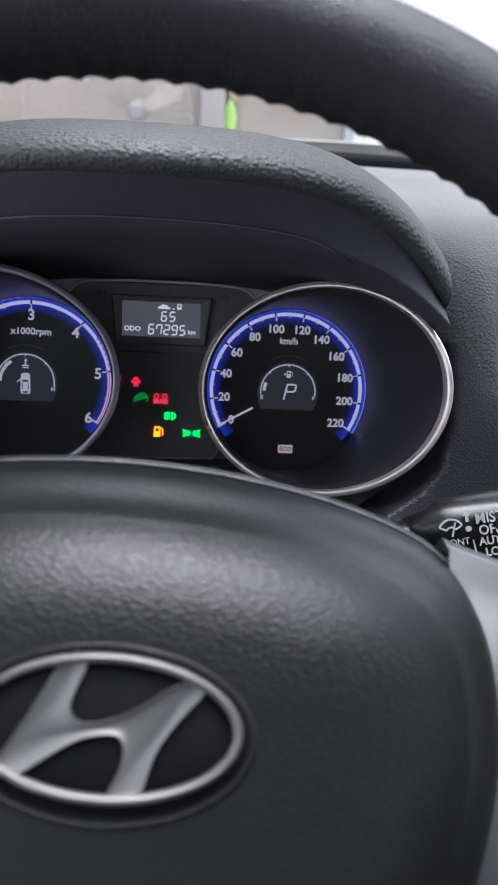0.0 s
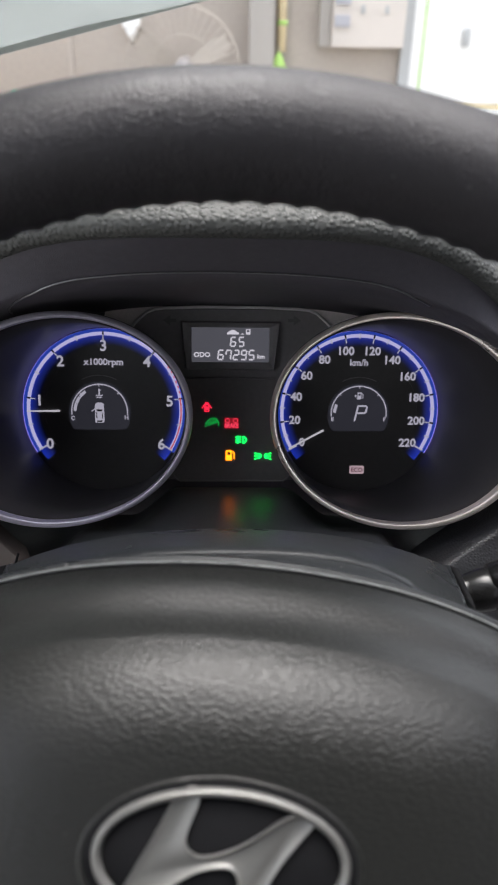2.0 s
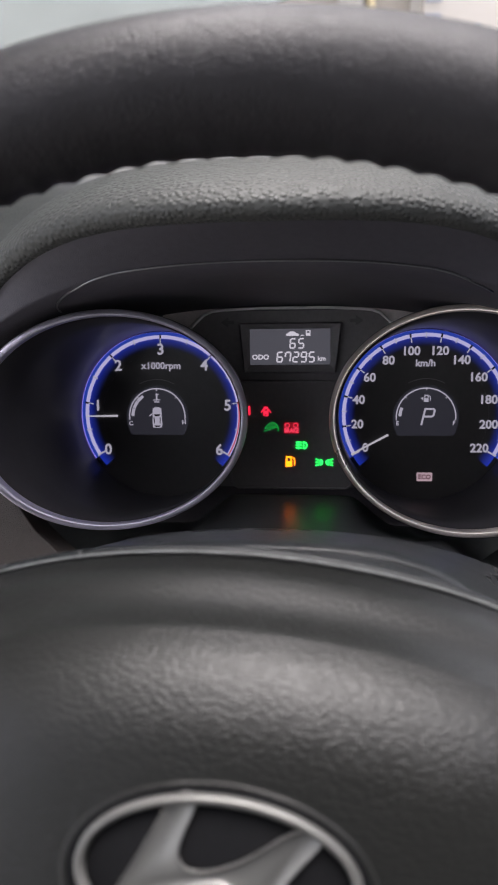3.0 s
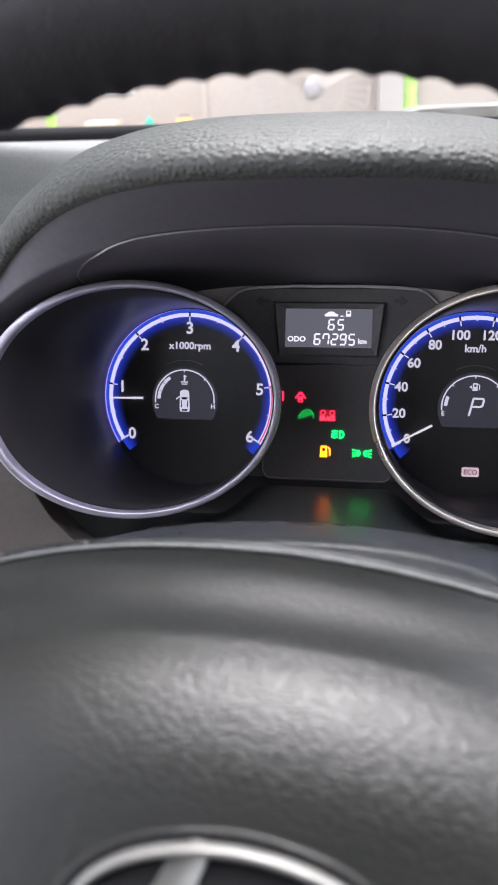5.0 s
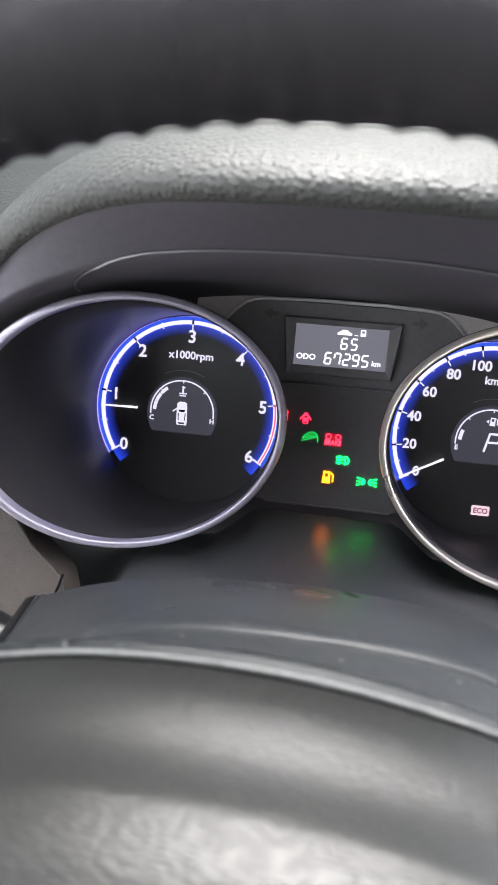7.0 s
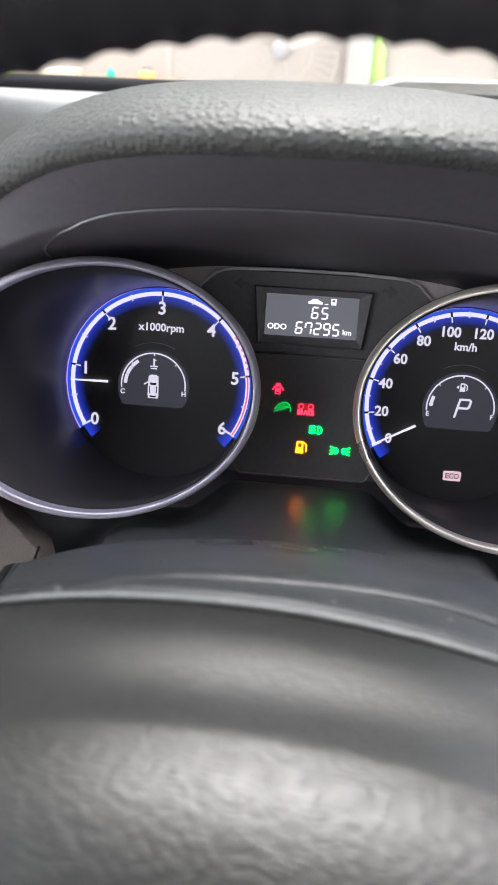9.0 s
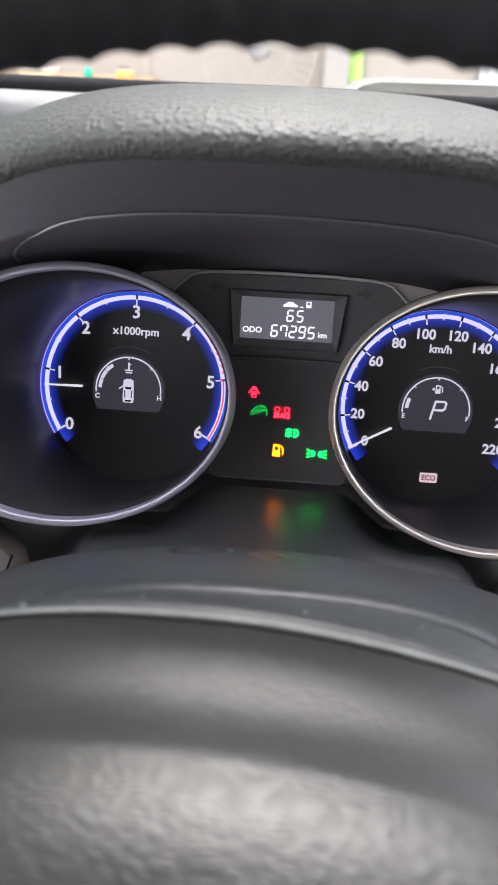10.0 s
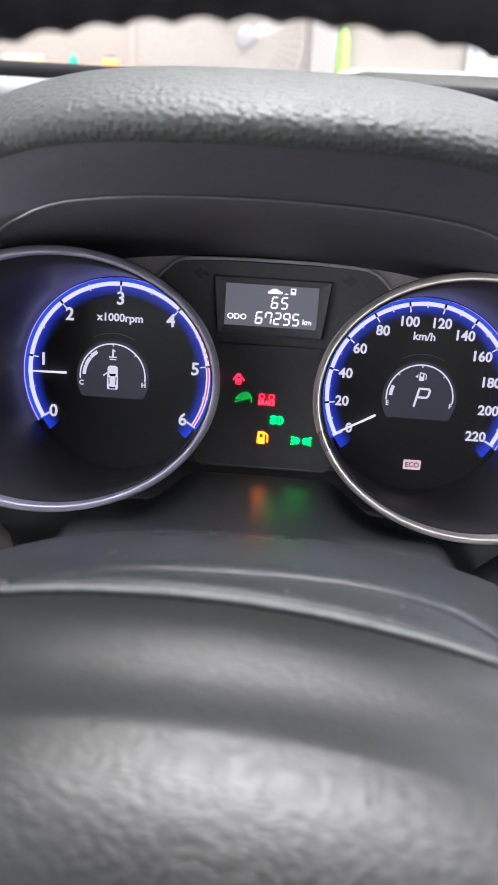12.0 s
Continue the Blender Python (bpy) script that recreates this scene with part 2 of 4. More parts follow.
def lettering(body, size, x, z, y, align="CENTER", shear=0.0, stretch=1.0, bold=0.0, m=None):
    """Words as a mesh that faces the driver, centred on x, z."""
    cu = bpy.data.curves.new("words", "FONT")
    cu.body, cu.size, cu.align_x, cu.align_y, cu.shear = body, size, align, "CENTER", shear
    cu.extrude, cu.offset, cu.resolution_u = 0.0001, bold, 3
    ob = new("words", cu)
    me = bpy.data.meshes.new_from_object(ob.evaluated_get(bpy.context.evaluated_depsgraph_get()))
    bpy.data.objects.remove(ob)
    bpy.data.curves.remove(cu)
    me.transform(Matrix.Diagonal((stretch, 1, 1, 1)))
    me.transform(m if m else pose(x, y, z, 90, 0, 0))
    me.materials.clear()
    return me


def swept(path, radius, n=12, squash=1.0, up=(0, 0, 1)):
    """A round bar along a path of points; radius: one, or one for each point."""
    rows = []
    for i, p in enumerate(path):
        p = Vector(p)
        d = (Vector(path[min(i + 1, len(path) - 1)]) - Vector(path[max(i - 1, 0)])).normalized()
        s = d.cross(Vector(up)).normalized()
        u = s.cross(d)
        r = radius[i] if isinstance(radius, (list, tuple)) else radius
        rows.append([p + s * (r * math.cos(2 * math.pi * j / n)) + u * (r * squash * math.sin(2 * math.pi * j / n)) for j in range(n)])
    return grid(rows, closed=True, caps=True)


def arch(y0, y2, z0, z2, z4, half, n=49):
    """A row across the car: y and z as even powers of x, from -half to half."""
    out = []
    for i in range(n):
        x = half * math.sin(math.pi / 2 * (2 * i / (n - 1) - 1))
        out.append((x, y0 + y2 * x * x, z0 + z2 * x * x + z4 * x**4))
    return out


# ---- yard: ground, wall, door ----
CONCRETE = surface("worn_concrete", (0.30, 0.29, 0.27), 0.9, vary=0.25, patch=1.2)
PLASTER = surface("cream_painted_wall", (0.41, 0.365, 0.32), 0.85, vary=0.06, patch=0.9)
PILLAR = surface("grey_painted_pillar", (0.38, 0.355, 0.325), 0.8, vary=0.08, patch=2)
WHITE = surface("white_enamel", (0.82, 0.82, 0.80), 0.45, vary=0.03, patch=2)
GREY_STEEL = surface("grey_steel", (0.42, 0.43, 0.43), 0.45, vary=0.06, patch=4)
NAVY = surface("navy_plastic", (0.10, 0.11, 0.16), 0.5, vary=0.1)
YELLOW = surface("yellow_sleeve", (0.72, 0.60, 0.38), 0.6, vary=0.1)
LIME = surface("lime_green_fabric", (0.42, 0.66, 0.18), 0.7, vary=0.15, patch=14)
ORANGE = surface("orange_plastic", (0.88, 0.38, 0.12), 0.5, vary=0.1)
TEAL = surface("teal_plastic", (0.03, 0.42, 0.26), 0.5, vary=0.1)
CREAM = surface("cream_enamel", (0.43, 0.385, 0.34), 0.6, vary=0.04)
FAN_WIRE = surface("fan_cream_enamel", (0.40, 0.36, 0.315), 0.75, vary=0.04)
MOTOR = surface("blue_grey_motor", (0.29, 0.275, 0.27), 0.7, vary=0.05)
IVORY = surface("ivory_enamel", (0.60, 0.55, 0.50), 0.5, vary=0.04, patch=3)
MIST = surface("grey_blue_plastic", (0.38, 0.38, 0.41), 0.6, vary=0.05)
CARD = surface("pale_cardboard", (0.70, 0.60, 0.38), 0.8, vary=0.1)
WOOD = surface("worn_bench_wood", (0.34, 0.25, 0.16), 0.7, vary=0.2, patch=5)
LINING = surface("dark_door_lining", (0.05, 0.05, 0.05), 0.7, vary=0.1)
HEADLINER = surface("grey_cloth", (0.070, 0.069, 0.067), 0.9, grain=900, depth=0.0002, vary=0.05)
def translucent(name, colour):
    """Thin cloth that lets daylight through."""
    m, t, p = nodes_of(name)
    thin = t.nodes.new("ShaderNodeBsdfTranslucent")
    thin.inputs["Color"].default_value = (*colour, 1)
    weave = t.nodes.new("ShaderNodeTexNoise")
    weave.inputs["Scale"].default_value = 30
    p.inputs["Base Color"].default_value = (*colour, 1)
    p.inputs["Roughness"].default_value = 0.8
    mix = t.nodes.new("ShaderNodeMixShader")
    mul = t.nodes.new("ShaderNodeMath")
    mul.operation = "MULTIPLY_ADD"
    mul.inputs[1].default_value, mul.inputs[2].default_value = 0.25, 0.42
    link(t, weave.outputs["Fac"], mul.inputs[0])
    link(t, mul.outputs[0], mix.inputs[0])
    link(t, p.outputs[0], mix.inputs[1])
    link(t, thin.outputs[0], mix.inputs[2])
    link(t, mix.outputs[0], t.nodes["Material Output"].inputs["Surface"])
    return m


def tinted(name, colour):
    """A thin tinted pane."""
    m, t, p = nodes_of(name)
    clear = t.nodes.new("ShaderNodeBsdfTransparent")
    clear.inputs["Color"].default_value = (*colour, 1)
    p.inputs["Base Color"].default_value = (0.01, 0.01, 0.01, 1)
    p.inputs["Roughness"].default_value = 0.03
    mix = t.nodes.new("ShaderNodeMixShader")
    mix.inputs[0].default_value = 0.06
    link(t, clear.outputs[0], mix.inputs[1])
    link(t, p.outputs[0], mix.inputs[2])
    link(t, mix.outputs[0], t.nodes["Material Output"].inputs["Surface"])
    return m


SHADE = translucent("grey_green_shade_cloth", (0.22, 0.24, 0.233))
HEM = translucent("grey_green_hem", (0.44, 0.46, 0.44))
TINT_LEFT = tinted("tinted_glass", (0.45, 0.44, 0.42))
TINT = tinted("dark_tinted_glass", (0.45, 0.45, 0.45))
# Unseen right-hand pane, darkened to cut the light from that side.
TINT_RIGHT = tinted("light_cutting_glass", (0.28, 0.28, 0.28))
FRIT = surface("black_rubber_strip", (0.008, 0.008, 0.009), 0.9, vary=0.1, spec=0.12)
BODY = surface("silver_green_paint", (0.17, 0.19, 0.185), 0.35, metal=0.3, vary=0.04, coat=0.5)
YARD = 0.085

ground = part("ground", grid([[(-60, -60, 0), (60, -60, 0)], [(-60, 60, 0), (60, 60, 0)]]), CONCRETE, None)
tagged(ground, "grey worn concrete yard", "ground", kind="structure")
wall = part("wall_north", box(-6, 1.06 + YARD, 5.5, 5.7, 0, 3.2), PLASTER, None, smooth=False)
tagged(wall, "cream painted plaster workshop wall", "wall", kind="structure")
seam = thing("trim", "thin pale vertical cover strip on the wall", "trim", pose(-1.235 + YARD, 5.5, 0), kind="structure")
part("strip", box(-0.02, 0.02, -0.012, -0.0, 0.0, 3.2, 0.003), CREAM, seam, smooth=False)
pillar = thing("pillar", "square grey painted pillar before the wall", "pillar", pose(0.09 + YARD, 5.4, 0), kind="structure")
part("shaft", box(-0.085, 0.085, -0.1, 0.098, 0, 3.2, 0.012), PILLAR, pillar, smooth=False)

door = thing("door_1", "white enamelled steel door in a grey frame", "door", pose(1.06 + YARD, 5.5, 0), kind="structure")
part("frame", box(0.002, 0.075, -0.06, 0.14, 0, 3.0, 0.004), GREY_STEEL, door, smooth=False)
part("jamb", box(0.077, 0.15, -0.03, 0.14, 0, 3.0, 0.004), WHITE, door, smooth=False)
part("seal", box(0.152, 0.165, -0.02, 0.1, 0, 3.0, 0.002), LIME, door, "thin green edge seal", smooth=False)
leaf = part("leaf", box(0.167, 2.3, -0.01, 0.05, 0.86, 3.0, 0.004), WHITE, door, smooth=False)
part("kick_panel", box(0.167, 2.3, -0.008, 0.05, 0.02, 0.852, 0.004), CARD, door, smooth=False)
part("handle", box(0.43, 0.475, -0.05, -0.011, 1.22, 1.33, 0.008), GREY_STEEL, door)


def pedestal_fan():
    fan = thing("pedestal_fan", "pale wire-cage pedestal fan standing before the wall", "fan", pose(-0.42 + YARD, 5.0, 0))
    hub_z = 1.07
    for rad, yy in ((0.365, 0.0), (0.36, -0.03), (0.20, -0.085), (0.20, 0.085)):
        part("hoop", swept([(rad * math.cos(t), yy, hub_z + rad * math.sin(t)) for t in [2 * math.pi * k / 48 for k in range(49)]], 0.0035, 6, up=(0, 1, 0)), FAN_WIRE, fan)
    for k in range(40):
        t = 2 * math.pi * k / 40
        part("wire", swept([(r * math.cos(t), y, hub_z + r * math.sin(t)) for r, y in ((0.06, -0.1), (0.2, -0.09), (0.32, -0.05), (0.362, 0.0), (0.32, 0.05), (0.2, 0.09), (0.08, 0.1))], 0.0015, 5, up=(math.sin(t), 0.3, -math.cos(t))), FAN_WIRE, fan)
    for k in range(3):
        t = radians(30 + 120 * k)
        rows = []
        for r, w, tw in ((0.05, 0.05, 0.02), (0.15, 0.10, 0.015), (0.26, 0.12, 0.01), (0.33, 0.08, 0.008)):
            c, s = math.cos(t), math.sin(t)
            rows.append([(r * c - q * w / 2 * s, q * tw, hub_z + r * s + q * w / 2 * c) for q in (-1, 0, 1)])
        part("blade", grid(rows), FAN_WIRE, fan)
    part("motor", swept([(0, -0.11, hub_z), (0, -0.1, hub_z), (0, 0.1, hub_z), (0, 0.26, hub_z), (0, 0.29, hub_z)], [0.03, 0.055, 0.07, 0.075, 0.04], 20), MOTOR, fan, "grey-blue motor housing")
    part("post", swept([(0, 0.18, 0.03), (0, 0.18, hub_z)], 0.02, 12, up=(0, 1, 0)), GREY_STEEL, fan)
    part("base", swept([(0, 0.18, 0.0), (0, 0.18, 0.03), (0, 0.18, 0.05)], [0.27, 0.27, 0.05], 32, up=(0, 1, 0)), NAVY, fan)


pedestal_fan()

cabinet = thing("electrical_cabinet", "white wall cabinet with dark breakers along one side", "cabinet", pose(0.81 + YARD, 5.5, 1.205))
part("body", box(-0.245, 0.245, -0.16, 0, 0, 0.72, 0.006), IVORY, cabinet, smooth=False)
part("side_channel", box(-0.325, -0.247, -0.10, 0, 0.0, 0.72, 0.004), PILLAR, cabinet, smooth=False)
for k in range(4):
    part("breaker", box(-0.235, -0.13, -0.185, -0.161, 0.12 + 0.13 * k, 0.19 + 0.13 * k, 0.006), MIST, cabinet, smooth=False)
for k in range(2):
    part("knob", box(-0.06 + 0.16 * k, -0.035 + 0.16 * k, -0.175, -0.161, 0.2, 0.25, 0.004), GREY_STEEL, cabinet, smooth=False)

hose = thing("air_hose", "yellow and white hose hanging down beside the pillar", "hose", pose(0.235 + YARD, 5.44, 0))
part("hose_run", swept([(0, 0, 3.1), (0.008, 0, 2.2), (-0.006, 0, 1.6), (0.0, 0, 1.17)], 0.03, 12, up=(0, 1, 0)), YELLOW, hose)
part("collar", swept([(0, 0, 1.33), (0, 0, 1.36)], 0.034, 14, up=(0, 1, 0)), LIME, hose)
vest = thing("work_vest", "lime green work vest hanging on a hook", "vest", pose(0.215 + YARD, 5.42, 0.88))
part("cloth", grid([[(0.052 * s * math.cos(a), 0.04 * s * math.sin(a), z) for a in [2 * math.pi * k / 20 for k in range(20)]] for z, s in ((0, 1.0), (0.05, 1.12), (0.12, 0.95), (0.18, 1.05), (0.235, 0.7), (0.275, 0.35), (0.29, 0.15))], closed=True, caps=True), LIME, vest)
part("hook", swept([(0, 0, 0.288), (0, 0, 0.32), (0, 0.03, 0.33), (0, 0.08, 0.325)], 0.006, 8), GREY_STEEL, vest)

switch = thing("wall_switch", "small white and grey wall switch box with a cone below", "switch", pose(-0.795 + YARD, 5.5, 1.24))
part("case", box(-0.06, 0.06, -0.06, 0, 0.06, 0.24, 0.005), WHITE, switch, smooth=False)
part("dark_slot", box(-0.05, 0.05, -0.066, -0.061, 0.13, 0.19, 0.002), NAVY, switch, smooth=False)
part("cone", swept([(0, -0.03, -0.03), (0, -0.03, 0.058)], [0.01, 0.05], 14, up=(0, 1, 0)), WHITE, switch)
notice = thing("notice", "white paper notice with faint bars on the wall", "notice", pose(-1.865 + YARD, 5.5, 1.06))
part("sheet", box(-0.115, 0.115, -0.006, 0, 0, 0.2), WHITE, notice, smooth=False)
for k in range(3):
    part("text_bar", box(-0.08, 0.06 - 0.03 * k, -0.008, -0.0061, 0.05 + 0.045 * k, 0.068 + 0.045 * k), GREY_STEEL, notice, smooth=False)

bench = thing("workbench", "worn wooden workbench along the wall", "workbench", pose(-2.5 + YARD, 5.2, 0))
part("top", box(-1.5, 1.35, -0.3, 0.298, 0.795, 0.845, 0.006), WOOD, bench, smooth=False)
for x in (-1.42, 1.27):
    for y in (-0.24, 0.22):
        part("leg", box(x - 0.04, x + 0.04, y - 0.04, y + 0.04, 0, 0.795, 0.004), WOOD, bench, smooth=False)
tool = thing("tool_case", "small orange plastic tool case on the workbench", "tool case", pose(-1.305 + YARD, 5.1, 0.845))
part("case", box(-0.05, 0.05, -0.05, 0.05, 0, 0.062, 0.012), ORANGE, tool)
part("grip", swept([(-0.03, 0, 0.062), (-0.028, 0, 0.078), (0.028, 0, 0.078), (0.03, 0, 0.062)], 0.005, 8, up=(0, 1, 0)), NAVY, tool)
can = thing("oil_can", "small teal can on the workbench", "can", pose(-1.557 + YARD, 5.12, 0.845))
part("tin", swept([(0, 0, 0), (0, 0, 0.05), (0, 0, 0.06), (0, 0, 0.075)], [0.028, 0.028, 0.012, 0.01], 16, up=(0, 1, 0)), TEAL, can)
carton = thing("carton", "low white and yellow cardboard carton on the workbench", "carton", pose(-1.90 + YARD, 5.15, 0.845))
part("carton_body", box(-0.11, 0.11, -0.08, 0.08, 0, 0.036, 0.003), CARD, carton, smooth=False)
part("lid", box(-0.113, 0.113, -0.083, 0.083, 0.036, 0.052, 0.003), IVORY, carton, smooth=False)
spray = thing("spray_bottle", "lime green spray bottle on the workbench", "bottle", pose(-2.27 + YARD, 5.12, 0.845))
part("flask", swept([(0, 0, 0), (0, 0, 0.11), (0, 0, 0.14), (0, 0, 0.16)], [0.035, 0.035, 0.015, 0.013], 16, up=(0, 1, 0)), LIME, spray)
part("nozzle", box(-0.012, 0.03, -0.01, 0.01, 0.16, 0.185, 0.004), WHITE, spray)

# ---- car shell round the driver ----
shell = thing("car_body", "silver-green car body with grey cloth lining", "car", pose(0.37, 0, 0))
part("roof", grid([[(x, y, 1.74 - 0.05 * (x / 0.6) ** 2 - dz) for x in [-0.65 + 0.1 * k for k in range(14)]] for y, dz in ((-0.47, 0.05), (-0.75, 0.0), (-1.4, 0.0), (-2.2, 0.08))]), HEADLINER, shell)
part("rear_panel", box(-0.75, 0.75, -2.25, -2.2, 0.3, 1.12, 0.01), LINING, shell, smooth=False)
part("rear_header", box(-0.66, 0.66, -2.25, -2.2, 1.58, 1.70, 0.01), HEADLINER, shell, smooth=False)
part("rear_glass", grid([[(x, -2.235, 1.12) for x in (-0.72, 0.72)], [(x * 0.9, -2.225, 1.58) for x in (-0.72, 0.72)]]), TINT, shell)
part("floor_pan", box(-0.75, 0.75, -2.2, 0.55, 0.38, 0.42), INNER, shell, smooth=False)
part("firewall", box(-0.75, 0.75, 0.5, 0.55, 0.42, 1.14), LINING, shell, smooth=False)
for s in (-1, 1):
    part("front_pillar", swept([(s * 0.80, 0.46, 1.20), (s * 0.74, 0.1, 1.46), (s * 0.64, -0.47, 1.70)], 0.045, 10), HEADLINER, shell)
    part("centre_pillar", box(s * 0.70 - 0.04, s * 0.70 + 0.04, -1.0, -0.88, 0.42, 1.7, 0.02), HEADLINER, shell)
for sx in (-0.62, 0.62):
    for sy in (-1.9, 0.95):
        part("tyre", swept([(sx, sy + 0.27 * math.cos(t), 0.33 + 0.27 * math.sin(t)) for t in [2 * math.pi * k / 40 for k in range(41)]], 0.06, 12, up=(1, 0, 0)), INNER, shell)
# the driver's door, out of view, is swung open to let in light from the left
swing = Matrix.Translation((-0.76, 0.5, 0)) @ Matrix.Rotation(radians(-50), 4, "Z") @ Matrix.Translation((0.76, -0.5, 0))
for s in (-1, 1):
    leaf = part("front_door", box(s * 0.74 - 0.04, s * 0.74 + 0.04, -0.88, 0.5, 0.42, 1.16, 0.02), LINING, shell)
    if s < 0:
        leaf.data.transform(swing)
    part("rear_door", box(s * 0.74 - 0.04, s * 0.74 + 0.04, -2.2, -1.0, 0.42, 1.16, 0.02), LINING, shell)
    glass = TINT_LEFT if s < 0 else TINT_RIGHT
    pane = part("front_window", grid([[(s * 0.76, 0.42, 1.16), (s * 0.76, -0.88, 1.16)], [(s * 0.70, 0.12, 1.42), (s * 0.70, -0.88, 1.42)], [(s * 0.645, -0.40, 1.69), (s * 0.645, -0.88, 1.69)]]), glass, shell)
    if s < 0:
        pane.data.transform(swing)
    part("rear_window", grid([[(s * 0.76, -1.0, 1.16), (s * 0.76, -2.2, 1.16)], [(s * 0.645, -1.0, 1.69), (s * 0.645, -2.2, 1.66)]]), TINT, shell)
# bonnet with a raised middle, seen past the windscreen's foot
rows = []
for k in range(12):
    y = 0.72 + 0.10 * k
    row = []
    for i in range(79):
        x = -0.78 + 0.02 * i
        f = min(1.0, max(0.0, (abs(x) - 0.285) / 0.055))
        row.append((x, y, 1.2220 - 0.004 * (x / 0.3) ** 2 * (1 - f) - 0.030 * f * f * (3 - 2 * f) - 0.05 * max(0.0, abs(x) - 0.34) - 0.22 * (y - 0.72) ** 2))
    rows.append(row)
part("bonnet", grid(rows), BODY, shell)
# wings with their wheel arches and the nose close the front
for s in (-1, 1):
    rows = []
    for k in range(53):
        y = 0.55 + 0.025 * k
        top = 1.160 - 0.22 * max(0.0, y - 0.72) ** 2
        foot = max(0.36, 0.33 + math.sqrt(max(0.0, 0.38 ** 2 - (y - 0.95) ** 2)))
        rows.append([(s * 0.775, y, foot), (s * 0.785, y, (foot + top) / 2), (s * 0.778, y, top), (s * 0.755, y, top), (s * 0.755, y, foot)])
    part("wing", grid(rows, closed=True, caps=True), BODY, shell)
nose = [[(x, 1.83 + 0.05 * (1 - (x / 0.78) ** 2) - dy, z) for x in [-0.78 + 0.06 * k for k in range(27)]] for dy, z in ((0.04, 0.30), (0.0, 0.36), (-0.02, 0.60), (0.0, 0.80), (0.03, 0.90))]
part("nose", grid(nose), BODY, shell)
part("cowl", box(-0.75, 0.75, 0.55, 0.73, 1.08, 1.10, 0.005), FRIT, shell)

# ---- dashboard pad, with the black strip at the windscreen's foot ----
dash = thing("dashboard", "dark grey grained vinyl dashboard top", "dashboard")
rows = []
for k in range(85):
    x = -0.46 + 1.4 * k / 84
    f = min(1.0, max(0.0, (abs(x) - 0.125) / 0.05))
    f = f * f * (3 - 2 * f)
    far_y, far_z = 0.49, 0.2505
    prof = [(far_y, far_z), (0.40, 0.229), (0.28, 0.193), (0.16, 0.155), (0.10, 0.134)]
    near = [(0.05, 0.1165), (0.0, 0.0975), (-0.04, 0.076), (-0.07, 0.050), (-0.088, 0.022), (-0.10, -0.012)]
    low = max(0.0, abs(x) - 0.15) * 0.9
    rows.append([(x, y, z) for y, z in prof] + [(x, 0.10 + (y - 0.10) * f, 0.134 + (z - 0.134) * f - (0.12 * low if y < -0.06 else 0)) for y, z in near])
part("top_pad", grid(rows), HOOD, dash)
strip = part("windscreen_strip", grid([[(x, y, z) for y, z in ((0.485, 0.2485), (0.483, 0.256), (0.487, 0.264), (0.52, 0.2735), (0.53, 0.25))] for x in [-0.5 + 0.05 * k for k in range(31)]]), FRIT, dash, "black strip along the windscreen's foot")
# fascia on both sides of the instruments
IN_LEFT = [(0.1445, 0.034), (0.1425, 0.018), (0.1385, -0.004), (0.131, -0.026), (0.119, -0.044), (0.104, -0.057), (0.098, -0.075), (0.098, -0.12), (0.098, -0.22), (0.098, -0.34)]
IN_RIGHT = [(0.1445, 0.034), (0.1465, 0.014), (0.1470, -0.008), (0.1425, -0.030), (0.1310, -0.0425), (0.1075, -0.0575), (0.0930, -0.067), (0.088, -0.12), (0.088, -0.22), (0.088, -0.34)]
FACE_Y = [-0.096, -0.097, -0.098, -0.0985, -0.0995, -0.102, -0.106, -0.112, -0.105, -0.05]
for s, in_edge, round_edge in ((-1, IN_LEFT, 0.001), (1, IN_RIGHT, 0.006)):
    rows = []
    for (x0, z), y in zip(in_edge, FACE_Y):
        far = 0.46 if s < 0 else 0.95
        row = [(s * x0, y + 0.012 + 4 * round_edge, z)]
        for k in range(7):
            t = math.pi / 2 * k / 6
            row.append((s * (x0 + round_edge * (1 - math.cos(t))), y + round_edge * (1 - math.sin(t)), z))
        for k in range(1, 16):
            f = (k / 15) ** 1.6
            x = x0 + round_edge + (far - x0 - round_edge) * f
            drop = 0.9 * min(0.06, max(0.0, x - 0.150)) + 0.08 * max(0.0, x - 0.21)
            zz = min(z, 0.030 - drop)
            row.append((s * x, y - 0.006 * f, zz - 0.0006 * k * (zz != z)))
        rows.append(row)
    if s < 0:
        part("fascia", grid(rows), FASCIA, dash, "finely grained grey-brown fascia beside the instruments")
    else:
        part("fascia", grid(rows), SHADED_FASCIA, dash, "grained fascia darkened for the shade, with a rounded edge")
part("seam", swept([(-0.1030, -0.1045, -0.0535), (-0.1042, -0.1050, -0.0575), (-0.1058, -0.1055, -0.0620)], 0.0006, 6), FRIT, dash, "dark joint in the fascia")

